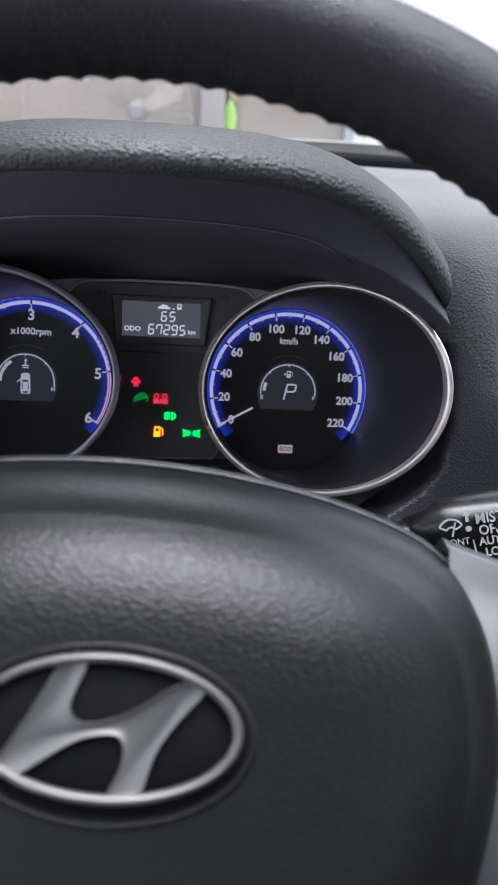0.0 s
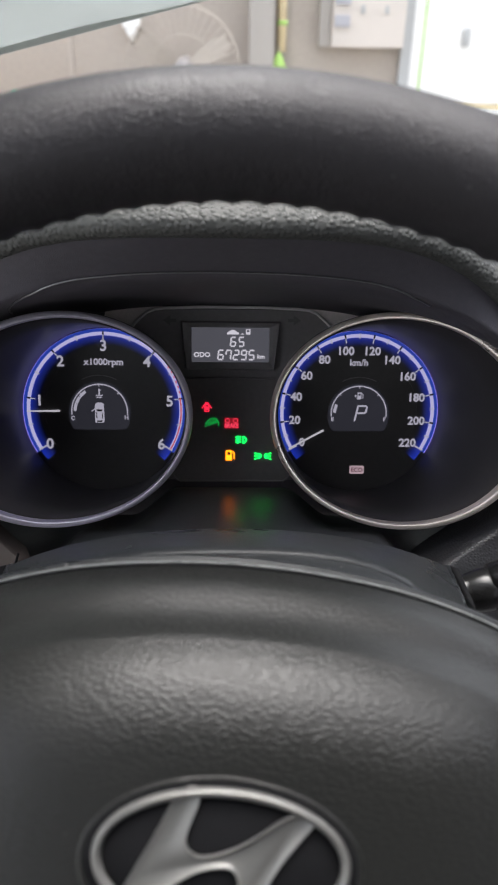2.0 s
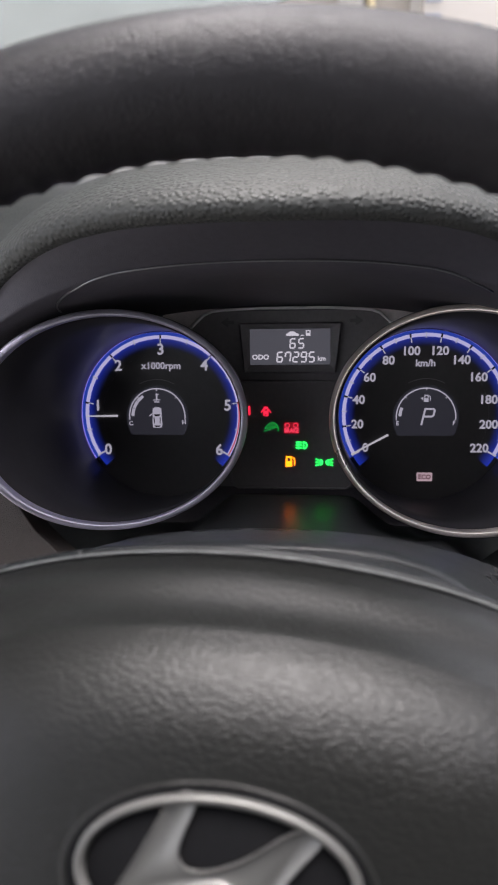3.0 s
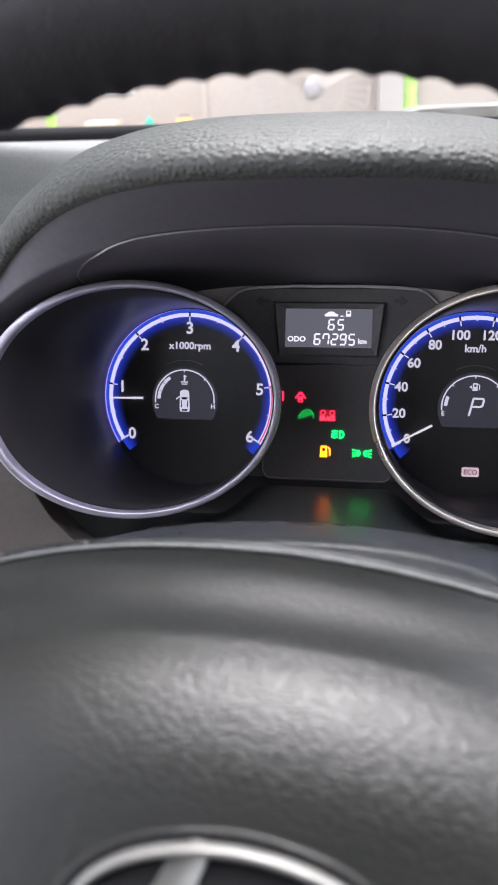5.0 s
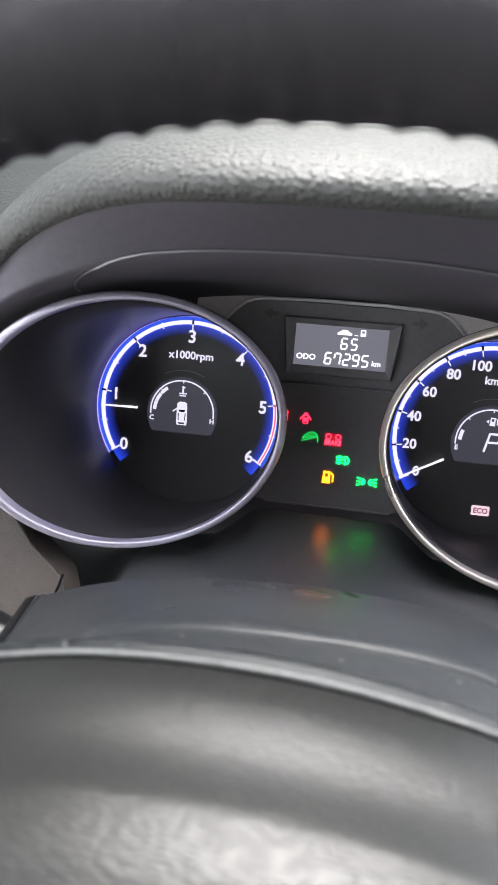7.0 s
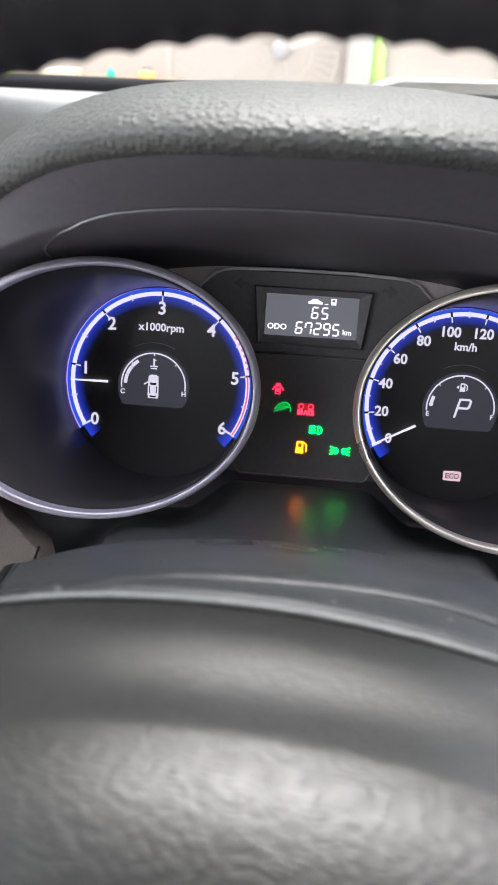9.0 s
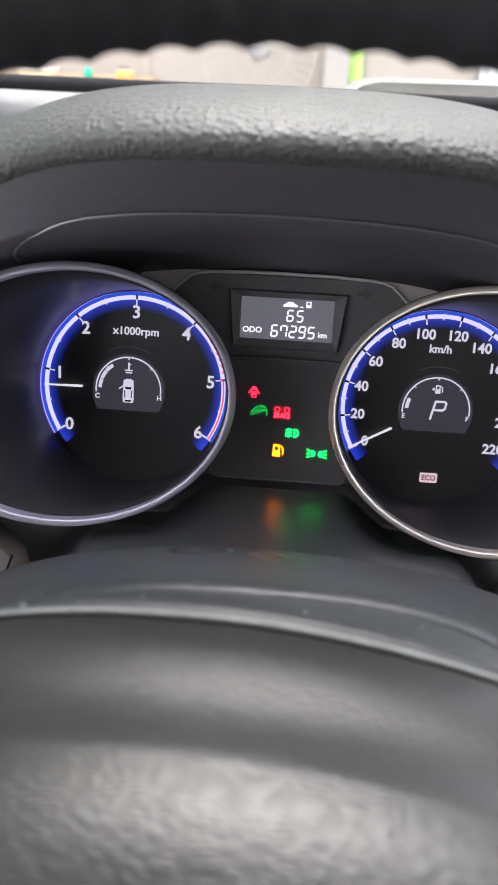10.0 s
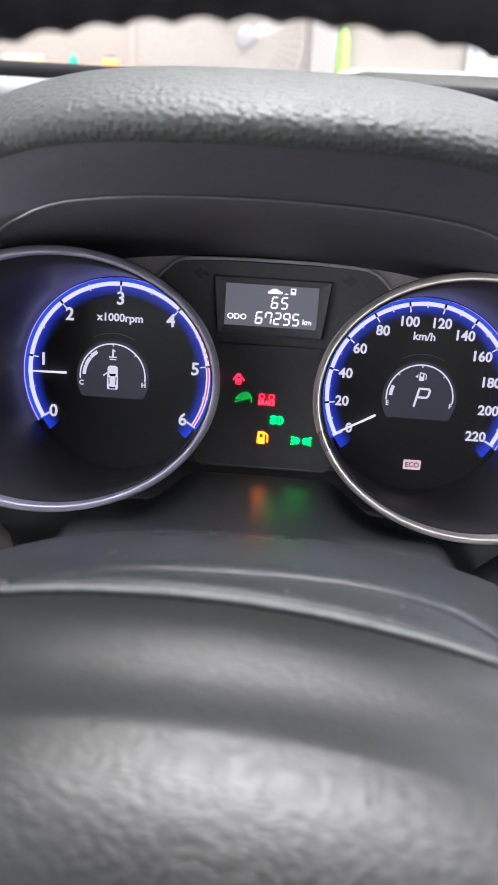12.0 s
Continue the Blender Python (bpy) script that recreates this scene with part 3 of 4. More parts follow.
# ---- instrument hood ----
hood = thing("instrument_hood", "dark grey grained vinyl hood over the instruments", "instrument hood")
HALF = 0.138
over = [(-0.156, 2.42, 0.0922, 0.05, -121), (-0.1603, 2.44, 0.0929, 0.05, -121), (-0.1628, 2.42, 0.0955, 0.05, -121), (-0.1630, 2.35, 0.0990, 0.04, -120), (-0.160, 2.2, 0.1030, 0.02, -119),
        (-0.153, 2.0, 0.1078, -0.03, -117), (-0.142, 1.7, 0.1132, -0.09, -114), (-0.127, 1.4, 0.1190, -0.14, -111), (-0.111, 1.15, 0.1238, -0.18, -109), (-0.095, 0.95, 0.1275, -0.21, -107),
        (-0.066, 0.8, 0.1330, -0.22, -102), (-0.02, 0.6, 0.1405, -0.25, -90), (0.04, 0.4, 0.1475, -0.3, -76), (0.11, 0.2, 0.1525, -0.4, -60), (0.16, 0.1, 0.150, -0.5, -50)]
part("cover", grid([arch(*r, HALF, 81) for r in over]), HOOD, hood)
under = [(-0.156, 2.42, 0.0922, 0.05, -121), (-0.146, 1.7, 0.0868, -0.2, -100), (-0.1300, 0.6, 0.0812, -0.58, -76), (-0.1283, 0.46, 0.0802, -0.62, -73), (-0.1268, 0.42, 0.0786, -0.64, -71),
         (-0.10, 0.4, 0.0755, -0.66, -62), (-0.05, 0.3, 0.0700, -0.68, -48), (0.02, 0.2, 0.0640, -0.70, -35)]
part("lining", grid([arch(*r, HALF, 81) for r in under]), HOOD_LINING, hood, "matt black lining")
def lining_at(x, y):
    step = min(1.0, max(0.0, (-0.1262 - y) / 0.0024))
    return (x, y + 0.4 * x * x, 0.0781 + 0.0013 * step - 0.0031 * (y + 0.1268) / 0.0268 - 0.66 * x * x - 66 * x**4)


bend = [lining_at(x, y) for x, y in ((0.1005, -0.096), (0.1000, -0.101), (0.0985, -0.1075), (0.0958, -0.1135), (0.0920, -0.1185), (0.0873, -0.1230), (0.0825, -0.1259), (0.0780, -0.1276), (0.0730, -0.1286))]
line = [(-x, y, z) for x, y, z in bend] + arch(-0.1292, 0.46, 0.0801, -0.62, -73, 0.066, 41) + bend[:3:-1]
part("parting_line", swept(line, 0.00045, 6), TRIM, hood, "thin pale parting line")
for s in (-1, 1):
    ends = [arch(*r, HALF, 3)[1 + s] for r in over[:12]]
    base = [arch(*r, HALF, 3)[1 + s] for r in under[:6]]
    part("end_wall", grid([ends, [(x - s * 0.004, y + 0.012, z - 0.004) for x, y, z in ends], [(x - s * 0.012, 0.02, min(z, 0.04) - 0.01) for x, y, z in ends]]), INNER, hood)
hood.matrix_world = DASH @ pose(-0.0033, 0, 0)

# ---- instrument cluster ----
cluster = thing("instrument_cluster", "lit instrument cluster with two round blue-edged dials", "instrument cluster")
part("housing", box(-0.165, 0.165, 0.014, 0.05, -0.07, 0.075, 0.004), INNER, cluster)
APR = [(0.012, -0.052), (-0.002, -0.0465), (-0.02, -0.0480), (-0.06, -0.0525), (-0.10, -0.059), (-0.15, -0.069), (-0.18, -0.10)]
part("core", box(-0.46, 0.95, 0.055, 0.075, -0.5, 0.09), INNER, cluster, smooth=False)


def dip(x, y):
    f = min(1.0, max(0.0, (abs(x) - 0.032) / 0.030))
    g = min(1.0, max(0.0, (abs(x) - 0.080) / 0.030))
    return -0.018 * f * f * (3 - 2 * f) * min(1.0, max(0.0, (y + 0.07) / 0.05)) - 0.05 * g * g * (3 - 2 * g) * min(1.0, max(0.0, -y / 0.08))


APR_FINE = [(APR[i][0] + (APR[i + 1][0] - APR[i][0]) * k / 4, APR[i][1] + (APR[i + 1][1] - APR[i][1]) * k / 4) for i in range(len(APR) - 1) for k in range(4)] + APR[-1:]
part("apron", grid([[(x, y, z + dip(x, y)) for y, z in APR_FINE] for x in [-0.15 + 0.004 * k for k in range(76)]]), APRON, cluster, "satin black apron under the dials")
part("centre_panel", plate([(-0.070, 0.043), (-0.0575, 0.0545), (-0.051, 0.0600), (-0.041, 0.0622), (0.041, 0.0622), (0.051, 0.0600), (0.0575, 0.0545), (0.070, 0.043), (0.070, -0.044), (-0.070, -0.044)], 0.0085, 0.006), PANEL, cluster, smooth=False)
part("top_trim", swept([(-0.0640, 0.0072, 0.0478), (-0.0575, 0.0070, 0.0550), (-0.0515, 0.0068, 0.0603), (-0.0465, 0.0066, 0.0621), (-0.040, 0.0064, 0.0628), (-0.02, 0.006, 0.0636), (0.02, 0.006, 0.0636), (0.040, 0.0064, 0.0628), (0.0465, 0.0066, 0.0621), (0.0515, 0.0068, 0.0603), (0.0575, 0.0070, 0.0550), (0.0640, 0.0072, 0.0478)], 0.0009, 8), PALE, cluster, "thin silver trim line")
for s in (-1, 1):
    part("trim_corner", plate([(s * 0.040, 0.0632), (s * 0.047, 0.0624), (s * 0.052, 0.0606), (s * 0.058, 0.0553), (s * 0.066, 0.0470), (s * 0.078, 0.054), (s * 0.076, 0.0652), (s * 0.050, 0.0650)], 0.0082, 0.004), CORNER, cluster, "grey corner trim", smooth=False)
lower = part("lamp_panel", plate([(-0.036, 0.0205), (0.036, 0.0205), (0.036, -0.040), (0.033, -0.0435), (-0.033, -0.0435), (-0.036, -0.040)], 0.0055, 0.0015), DARK_PANEL, cluster, smooth=False)
part("panel_lip", swept([(-0.0330, 0.0052, 0.0208), (0.0345, 0.0052, 0.0208), (0.0364, 0.0052, 0.0190), (0.0364, 0.0052, -0.0395), (0.0350, 0.0052, -0.0425), (0.0325, 0.0052, -0.0440), (-0.0325, 0.0052, -0.0440), (-0.0350, 0.0052, -0.0425), (-0.0364, 0.0052, -0.0395), (-0.0364, 0.0052, 0.0190), (-0.0345, 0.0052, 0.0208), (-0.0330, 0.0052, 0.0208)], 0.0006, 6, up=(0, 1, 0)), PANEL, lower, "rounded lip round the lamp panel")
display = part("trip_display", plate([(-0.0245, 0.0515), (0.0228, 0.0515), (0.0228, 0.0305), (-0.0245, 0.0305)], 0.0058, 0.001), LCD, cluster, "grey lit trip display", smooth=False)
slope = [[(x, y, z) for x, z in outline] for y, outline in ((0.0084, [(-0.0312, 0.0552), (0.0298, 0.0552), (0.0266, 0.0256), (-0.0284, 0.0256)]), (0.0040, [(-0.0302, 0.0544), (0.0288, 0.0544), (0.0256, 0.0264), (-0.0274, 0.0264)]), (0.0056, [(-0.0246, 0.0516), (0.0229, 0.0516), (0.0229, 0.0304), (-0.0246, 0.0304)]))]
part("display_frame", grid(slope, closed=True), PANEL, display, "sloping black frame", smooth=False)
DY = 0.0052
SEGMENTS = {"2": "abged", "5": "afgcd", "6": "afgedc", "7": "abcf", "9": "abcdfg"}


def segment_digit(ch, cx, cz, h, y, slant=0.10):
    """A digit of lit bars."""
    w, g, k = 0.54 * h, 0.035 * h, 0.155 * h
    ends = {"a": (0, 1, 1, 1), "b": (1, 1, 1, 0.5), "c": (1, 0.5, 1, 0), "d": (0, 0, 1, 0), "e": (0, 0.5, 0, 0), "f": (0, 1, 0, 0.5), "g": (0, 0.5, 1, 0.5)}
    bars = []
    for q in SEGMENTS[ch]:
        x0, z0, x1, z1 = ends[q]
        dx, dz = (1 if x1 > x0 else 0), (-1 if z1 < z0 else 0)
        p = [cx + (x0 - 0.5) * w + dx * g, cz + (z0 - 0.5) * h + dz * g, cx + (x1 - 0.5) * w - dx * g, cz + (z1 - 0.5) * h - dz * g]
        p[0] += slant * (p[1] - cz)
        p[2] += slant * (p[3] - cz)
        bars.append(bar(*p, k, k, y, 0.0003))
    return bars


for n, ch in enumerate("65"):
    for bm in segment_digit(ch, 0.0008 + 0.0050 * n, 0.0430, 0.0054, DY):
        part("digit_bar", bm, LCD_INK, display, smooth=False)
for n, ch in enumerate("67295"):
    for bm in segment_digit(ch, -0.0068 + 0.0047 * n, 0.0350, 0.0056, DY):
        part("digit_bar", bm, LCD_INK, display, smooth=False)
part("caption", lettering("ODO", 0.0040, -0.0182, 0.0349, DY, stretch=1.05, bold=0.00012), LCD_INK, display)
part("caption", lettering("km", 0.0038, 0.0178, 0.0340, DY, stretch=1.0, bold=0.0001), LCD_INK, display)
part("car_symbol", plate([(-0.0030, 0.0474), (0.0042, 0.0474), (0.0044, 0.0484), (0.0030, 0.0490), (0.0016, 0.0500), (-0.0006, 0.0500), (-0.0020, 0.0490), (-0.0031, 0.0484)], DY, 0.0003), LCD_INK, display, smooth=False)
part("road_symbol", plate([(0.0050, 0.0474), (0.0076, 0.0474), (0.0064, 0.0481)], DY, 0.0003), LCD_INK, display, smooth=False)
part("pump_symbol", plate([(0.0085, 0.0474), (0.0112, 0.0474), (0.0112, 0.0506), (0.0085, 0.0506)], DY, 0.0003, hole=[(0.0091, 0.0489), (0.0106, 0.0489), (0.0106, 0.0501), (0.0091, 0.0501)]), LCD_INK, display, smooth=False)


def pump(cx, cz, h, y):
    body = plate([(cx - 0.42 * h, cz - 0.5 * h), (cx + 0.22 * h, cz - 0.5 * h), (cx + 0.18 * h, cz + 0.5 * h), (cx - 0.36 * h, cz + 0.5 * h)], y, 0.0003, hole=[(cx - 0.24 * h, cz + 0.02 * h), (cx + 0.06 * h, cz + 0.02 * h), (cx + 0.06 * h, cz + 0.34 * h), (cx - 0.24 * h, cz + 0.34 * h)])
    return joined(body, bar(cx + 0.24 * h, cz + 0.4 * h, cx + 0.46 * h, cz + 0.2 * h, 0.1 * h, 0.1 * h, y, 0.0003), bar(cx + 0.44 * h, cz + 0.24 * h, cx + 0.44 * h, cz - 0.36 * h, 0.1 * h, 0.1 * h, y, 0.0003))


LY = 0.0051
lamp_body = plate([(-0.0163 + x, 0.0028 + z) for x, z in ((-0.0013, -0.0029), (0.0013, -0.0029), (0.0015, -0.0016), (0.0014, 0.0014), (0.0010, 0.0028), (-0.0010, 0.0028), (-0.0014, 0.0014), (-0.0015, -0.0016))], LY, 0.0003)
door_lamp = part("door_lamp", lamp_body, RED, cluster, "red open-door lamp", smooth=False, at=(0.0010, 0, 0))
for s in (-1, 1):
    part("open_door", bar(-0.0163 + s * 0.0014, 0.0042, -0.0163 + s * 0.0029, 0.0020, 0.0006, 0.0006, LY, 0.0003), RED, door_lamp, smooth=False)
for z, hh in ((0.0040, 0.0008), (0.0010, 0.0006)):
    part("car_window", plate([(-0.0172, z), (-0.0154, z), (-0.0156, z - hh), (-0.0170, z - hh)], LY - 0.0003, 0.0002), MARK, door_lamp, smooth=False)
part("edge_lamp", bar(-0.0255, 0.0005, -0.0255, 0.0058, 0.0016, 0.0016, LY, 0.0003), RED, cluster, "red lamp half hidden by the dial", smooth=False)
path = [(-0.0172, -0.0078), (-0.0150, -0.0052), (-0.0122, -0.0040), (-0.0104, -0.0046), (-0.0094, -0.0058), (-0.0172, -0.0078)]
hill = joined(*[bar(*p, *q, 0.00042, 0.00042, LY, 0.0003) for p, q in zip(path, path[1:])], bar(-0.0176, -0.0094, -0.0090, -0.0064, 0.0004, 0.0004, LY + 0.0001, 0.0003), bar(-0.0090, -0.0064, -0.0090, -0.0092, 0.0005, 0.0005, LY, 0.0003), bar(-0.0148, -0.0062, -0.0112, -0.0050, 0.0003, 0.0003, LY + 0.0002, 0.0003))
part("hill_descent_lamp", hill, glow("dim_green_lamp", (0.01, 1.0, 0.14), 0.6), cluster, "green sloping car lamp", smooth=False, at=(0.0010, 0, 0))
brake = part("brake_lamp", plate([(-0.0046, -0.0034), (0.0046, -0.0034), (0.0046, -0.0102), (-0.0046, -0.0102)], LY + 0.0002, 0.0003), glow("dim_red_lamp", (1.0, 0.01, 0.04), 0.32), cluster, "red brake lamp", smooth=False, at=(0, 0, -0.0005))
part("caption", lettering("BRAKE", 0.0036, 0, -0.0083, LY - 0.0002, stretch=0.80, bold=0.00014), glow("bright_red_print", (1.0, 0.06, 0.12), 1.4), brake)
for cx in (-0.0025, 0.0025):
    part("caliper_symbol", arc(0.0010, 0.0016, 0, 360, LY - 0.0002, 0.0002, cx, -0.0051, 16), glow("bright_red_mark", (1.0, 0.05, 0.10), 1.2), brake, smooth=False)
fog = joined(arc(0.0015, 0.0024, -90, 90, LY, 0.0003, 0.0066, -0.0168, 14), bar(0.0066, -0.0191, 0.0066, -0.0145, 0.0007, 0.0007, LY, 0.0003), *[bar(0.0020, -0.0152 - 0.0016 * k, 0.0054, -0.0150 - 0.0016 * k, 0.0008, 0.0008, LY, 0.0003) for k in range(3)], bar(0.0036, -0.0143, 0.0036, -0.0192, 0.0008, 0.0008, LY + 0.0002, 0.0003))
part("fog_lamp_symbol", fog, GREEN, cluster, "green fog light lamp", smooth=False, at=(0.0006, 0, -0.0009))
part("fuel_lamp", pump(-0.0010, -0.0268, 0.0064, LY), AMBER, cluster, "amber low fuel lamp", smooth=False, at=(0, 0, -0.0008))
side = joined(arc(0.0009, 0.0018, -90, 90, LY, 0.0003, 0.0164, -0.0272, 12), bar(0.0164, -0.0289, 0.0164, -0.0255, 0.0008, 0.0008, LY, 0.0003), arc(0.0009, 0.0018, 90, 270, LY, 0.0003, 0.0214, -0.0272, 12), bar(0.0214, -0.0289, 0.0214, -0.0255, 0.0008, 0.0008, LY, 0.0003), *[bar(0.0155, -0.0272 + q * 0.0013, 0.0136, -0.0272 + q * 0.0021, 0.0007, 0.0007, LY, 0.0003) for q in (-1, 0, 1)], *[bar(0.0223, -0.0272 + q * 0.0013, 0.0242, -0.0272 + q * 0.0021, 0.0007, 0.0007, LY, 0.0003) for q in (-1, 0, 1)])
part("side_light_lamp", side, GREEN, cluster, "green side light lamp", smooth=False, at=(0.0008, 0, -0.0008))
for s in (-1, 1):
    part("turn_arrow", plate([(s * 0.0340, 0.0570), (s * 0.0340, 0.0550), (s * 0.0375, 0.0550), (s * 0.0375, 0.0530), (s * 0.0420, 0.0560), (s * 0.0375, 0.0590), (s * 0.0375, 0.0570)] if s > 0 else [(s * 0.0340, 0.0565), (s * 0.0340, 0.0545), (s * 0.0375, 0.0545), (s * 0.0375, 0.0525), (s * 0.0420, 0.0555), (s * 0.0375, 0.0585), (s * 0.0375, 0.0565)], 0.0071, 0.0003), ARROW, cluster, "unlit turn arrow", smooth=False)


def bezel(s):
    """The oval tube round a dial with its silver rim; s: side."""
    if s < 0:
        cx, cz, a, b, d, e, g, ro = 0.0798, 0.0082, 0.0592, 0.0540, -0.0848, 0.0218, -0.7126, 0.3353
    else:
        cx, cz, a, b, d, e, g, ro = 0.0823, 0.0067, 0.0612, 0.0558, -0.0718, 0.0941, -0.6637, 0.3871
    n = 168

    def loop(k, dy):
        out = []
        for i in range(n):
            t = 2 * math.pi * i / n
            u, v = a * math.cos(t), b * math.sin(t)
            u, v = math.cos(ro) * u - math.sin(ro) * v, math.sin(ro) * u + math.cos(ro) * v
            l = math.hypot(u, v)
            u, v = u * (1 + k / l), v * (1 + k / l)
            out.append((s * (cx + u), d + e * v + g * u + dy, cz + v))
        return out

    def floor_loop(y):
        return [(s * (0.0772 + 0.0500 * math.cos(2 * math.pi * i / n)), y, 0.0012 + 0.0500 * math.sin(2 * math.pi * i / n)) for i in range(n)]

    def mid(f):
        return [tuple(p + (q - p) * f for p, q in zip(A, B)) for A, B in zip(loop(-0.0045, 0.004), floor_loop(0.0))]

    def wide(f):
        c = (s * 0.0793, 0.005)
        return [(x + (x - c[0]) * 0.010, y + 0.004, z + (z - c[1]) * 0.010) for x, y, z in mid(f)]

    rim = [loop(-0.0038, 0.0042), loop(-0.0037, 0.0014), loop(-0.0035, 0.0004), loop(-0.0031, -0.0001), loop(-0.0025, -0.0001), loop(-0.0018, 0.0001), loop(-0.0012, 0.0004), loop(-0.0007, 0.0008), loop(-0.0004, 0.0013), loop(-0.0002, 0.0020)]
    edge = [loop(-0.0002, 0.0020), loop(0.0, 0.0028), loop(-0.0003, 0.006)]
    return rim, edge, [loop(-0.0038, 0.0042), mid(0.02), mid(0.3), mid(0.65), mid(1.0)], [loop(-0.0004, 0.006), wide(0.06), wide(0.25), wide(0.6), wide(1.0)]


def dial(side, name, label, zero, span, count, numbers, radius_num, size_num, needle_at, needle_out, needle_in, sub_x):
    ob = part(name, plate(oval(0, 0, 0.0503, 0.0503, 96), 0.0015, 0.002), FACE, cluster, label, smooth=False, at=(side * 0.0772, 0, 0.0012))
    rim, edge, tube, outer = bezel(side)
    rim_ob = part("bezel", grid(rim, closed=True), SILVER if side < 0 else WARM_LIT_SILVER, cluster, "satin silver bezel with lavender light in its colour" if side < 0 else "satin silver bezel with warm light in its colour")
    part("outer_edge", grid(edge, closed=True), INNER, rim_ob, "dark outer edge")
    part("tube", grid(tube, closed=True), TUBE, rim_ob, "black tube wall")
    part("outer_wall", grid(outer, closed=True), INNER, rim_ob)
    a0, a1 = zero, zero - span
    part("blue_edge", arc(0.0474, 0.0493, a0 + 1, a1 - 1, 0.0003, 0.0008, n=96), BLUE, ob, "lit blue edge", smooth=False)
    part("blue_glow", arc(0.0366, 0.0476, a0 + 9.5, a1 - 9.5, 0.0010, 0.0003, n=96), BLUE_FADE, ob, "blue light fading inwards", smooth=False)
    # Added glowing band, edge-on to the eye, throws lavender light on the tube.
    ring = [radians(a0 + 1 + (a1 - a0 - 2) * k / 96) for k in range(97)]
    part("tube_glow_band", grid([[(0.0494 * math.cos(t), y, 0.0494 * math.sin(t)) for t in ring] for y in (-0.0012, 0.0012)]), GLOW_BAND, ob, "added glowing band that throws lavender light on the tube wall")
    part("scale", arc(0.0453, 0.0474, a0, a1, 0.0003, 0.0004, n=96), ARC, ob, "lit white scale", smooth=False)
    for k in range(count + 1):
        t = radians(zero - span * k / count)
        major = k % 2 == 0
        r0 = 0.0425 if major else 0.0445
        part("tick", bar(0.0478 * math.cos(t), 0.0478 * math.sin(t), r0 * math.cos(t), r0 * math.sin(t), 0.0010 if major else 0.0007, 0.0010 if major else 0.0007, 0.0001, 0.0002), MARK if major and 0 < k < count else INK, ob, smooth=False)
        if major:
            t2 = t
            part("tick_light", bar(0.0455 * math.cos(t2), 0.0455 * math.sin(t2), r0 * math.cos(t2), r0 * math.sin(t2), 0.0007, 0.0007, 0.00005, 0.0001), INK, ob, smooth=False)
    for n, (word, t, dx) in enumerate(numbers):
        t = radians(t)
        part("numeral", lettering(word, size_num, (radius_num + (0.0005 if side < 0 else 0)) * math.cos(t) + dx, radius_num * math.sin(t) - (0.0007 if side < 0 else 0.0012 * max(0.0, math.sin(t))), 0.0002, bold=0.0002), INK, ob)
    c, q = math.cos(radians(needle_at)), math.sin(radians(needle_at))
    part("needle", bar(needle_out * c, needle_out * q, needle_in * c, needle_in * q, 0.0007, 0.0012, -0.0012, 0.0008), glow("lit_needle", (0.93, 0.90, 1.0), 0.62), ob, "lit white needle", smooth=False)
    # small round display in the middle
    n = 40
    pts = [(sub_x + 0.0190 * math.cos(t), -0.0017 + 0.0192 * math.sin(t)) for t in [radians(-33 + (246) * k / n) for k in range(n + 1)]]
    sub = part("inner_display", plate(pts, 0.0009, 0.0004), DIM_LCD, ob, "small grey half-round display", smooth=False)
    part("inner_scale", arc(0.0166, 0.0173, 186, -6, 0.0004, 0.0002, sub_x, -0.0012, 48), INK, sub, smooth=False)
    for a in (135, 90, 45):
        c2, q2 = math.cos(radians(a)), math.sin(radians(a))
        part("inner_tick", bar(sub_x + 0.0169 * c2, -0.0012 + 0.0169 * q2, sub_x + 0.0156 * c2, -0.0012 + 0.0156 * q2, 0.0006, 0.0006, 0.0004, 0.0002), INK, sub, smooth=False)
    part("hub_line", arc(0.0222, 0.0225, 118, 62, 0.0012, 0.0003, sub_x, -0.0012, 16), PANEL, ob, smooth=False)
    return ob, sub


tach_numbers = [(str(k), 211.5 - 40.5 * k, 0.0) for k in range(7)]
tach, tach_sub = dial(-1, "rev_counter", "black dial with white numerals", 211.5, 243.0, 12, tach_numbers, 0.0395, 0.0090, 181.0, 0.0471, 0.0272, -0.0033)
part("red_zone", arc(0.0460, 0.0468, 211.5 - 40.5 * 4.98, 211.5 - 243, 0.0001, 0.0001, n=32), RED_LINE, tach, "red zone of the scale", smooth=False)
for k in range(6):
    a = 211.5 - 40.5 * (4.36 + 0.1 * k)
    part("red_mark", arc(0.0465, 0.0474, a, a - 1.7, 0.0001, 0.0001, n=3), RED_LINE, tach, smooth=False)
part("caption", lettering("x1000rpm", 0.0056, 0.0, 0.0292, 0.0002, stretch=1.02, bold=0.00012), INK, tach)
part("caption", lettering("C", 0.0035, -0.0195, -0.0052, 0.0003, bold=0.0001), INK, tach_sub)
part("caption", lettering("H", 0.0035, 0.0130, -0.0046, 0.0003, bold=0.0001), INK, tach_sub)
for a in (178.0, 159.5, 141.0):
    part("temperature_bar", arc(0.0140, 0.0158, a, a - 17.5, 0.0004, 0.0002, -0.0033, -0.0012, 8), INK, tach_sub, smooth=False)
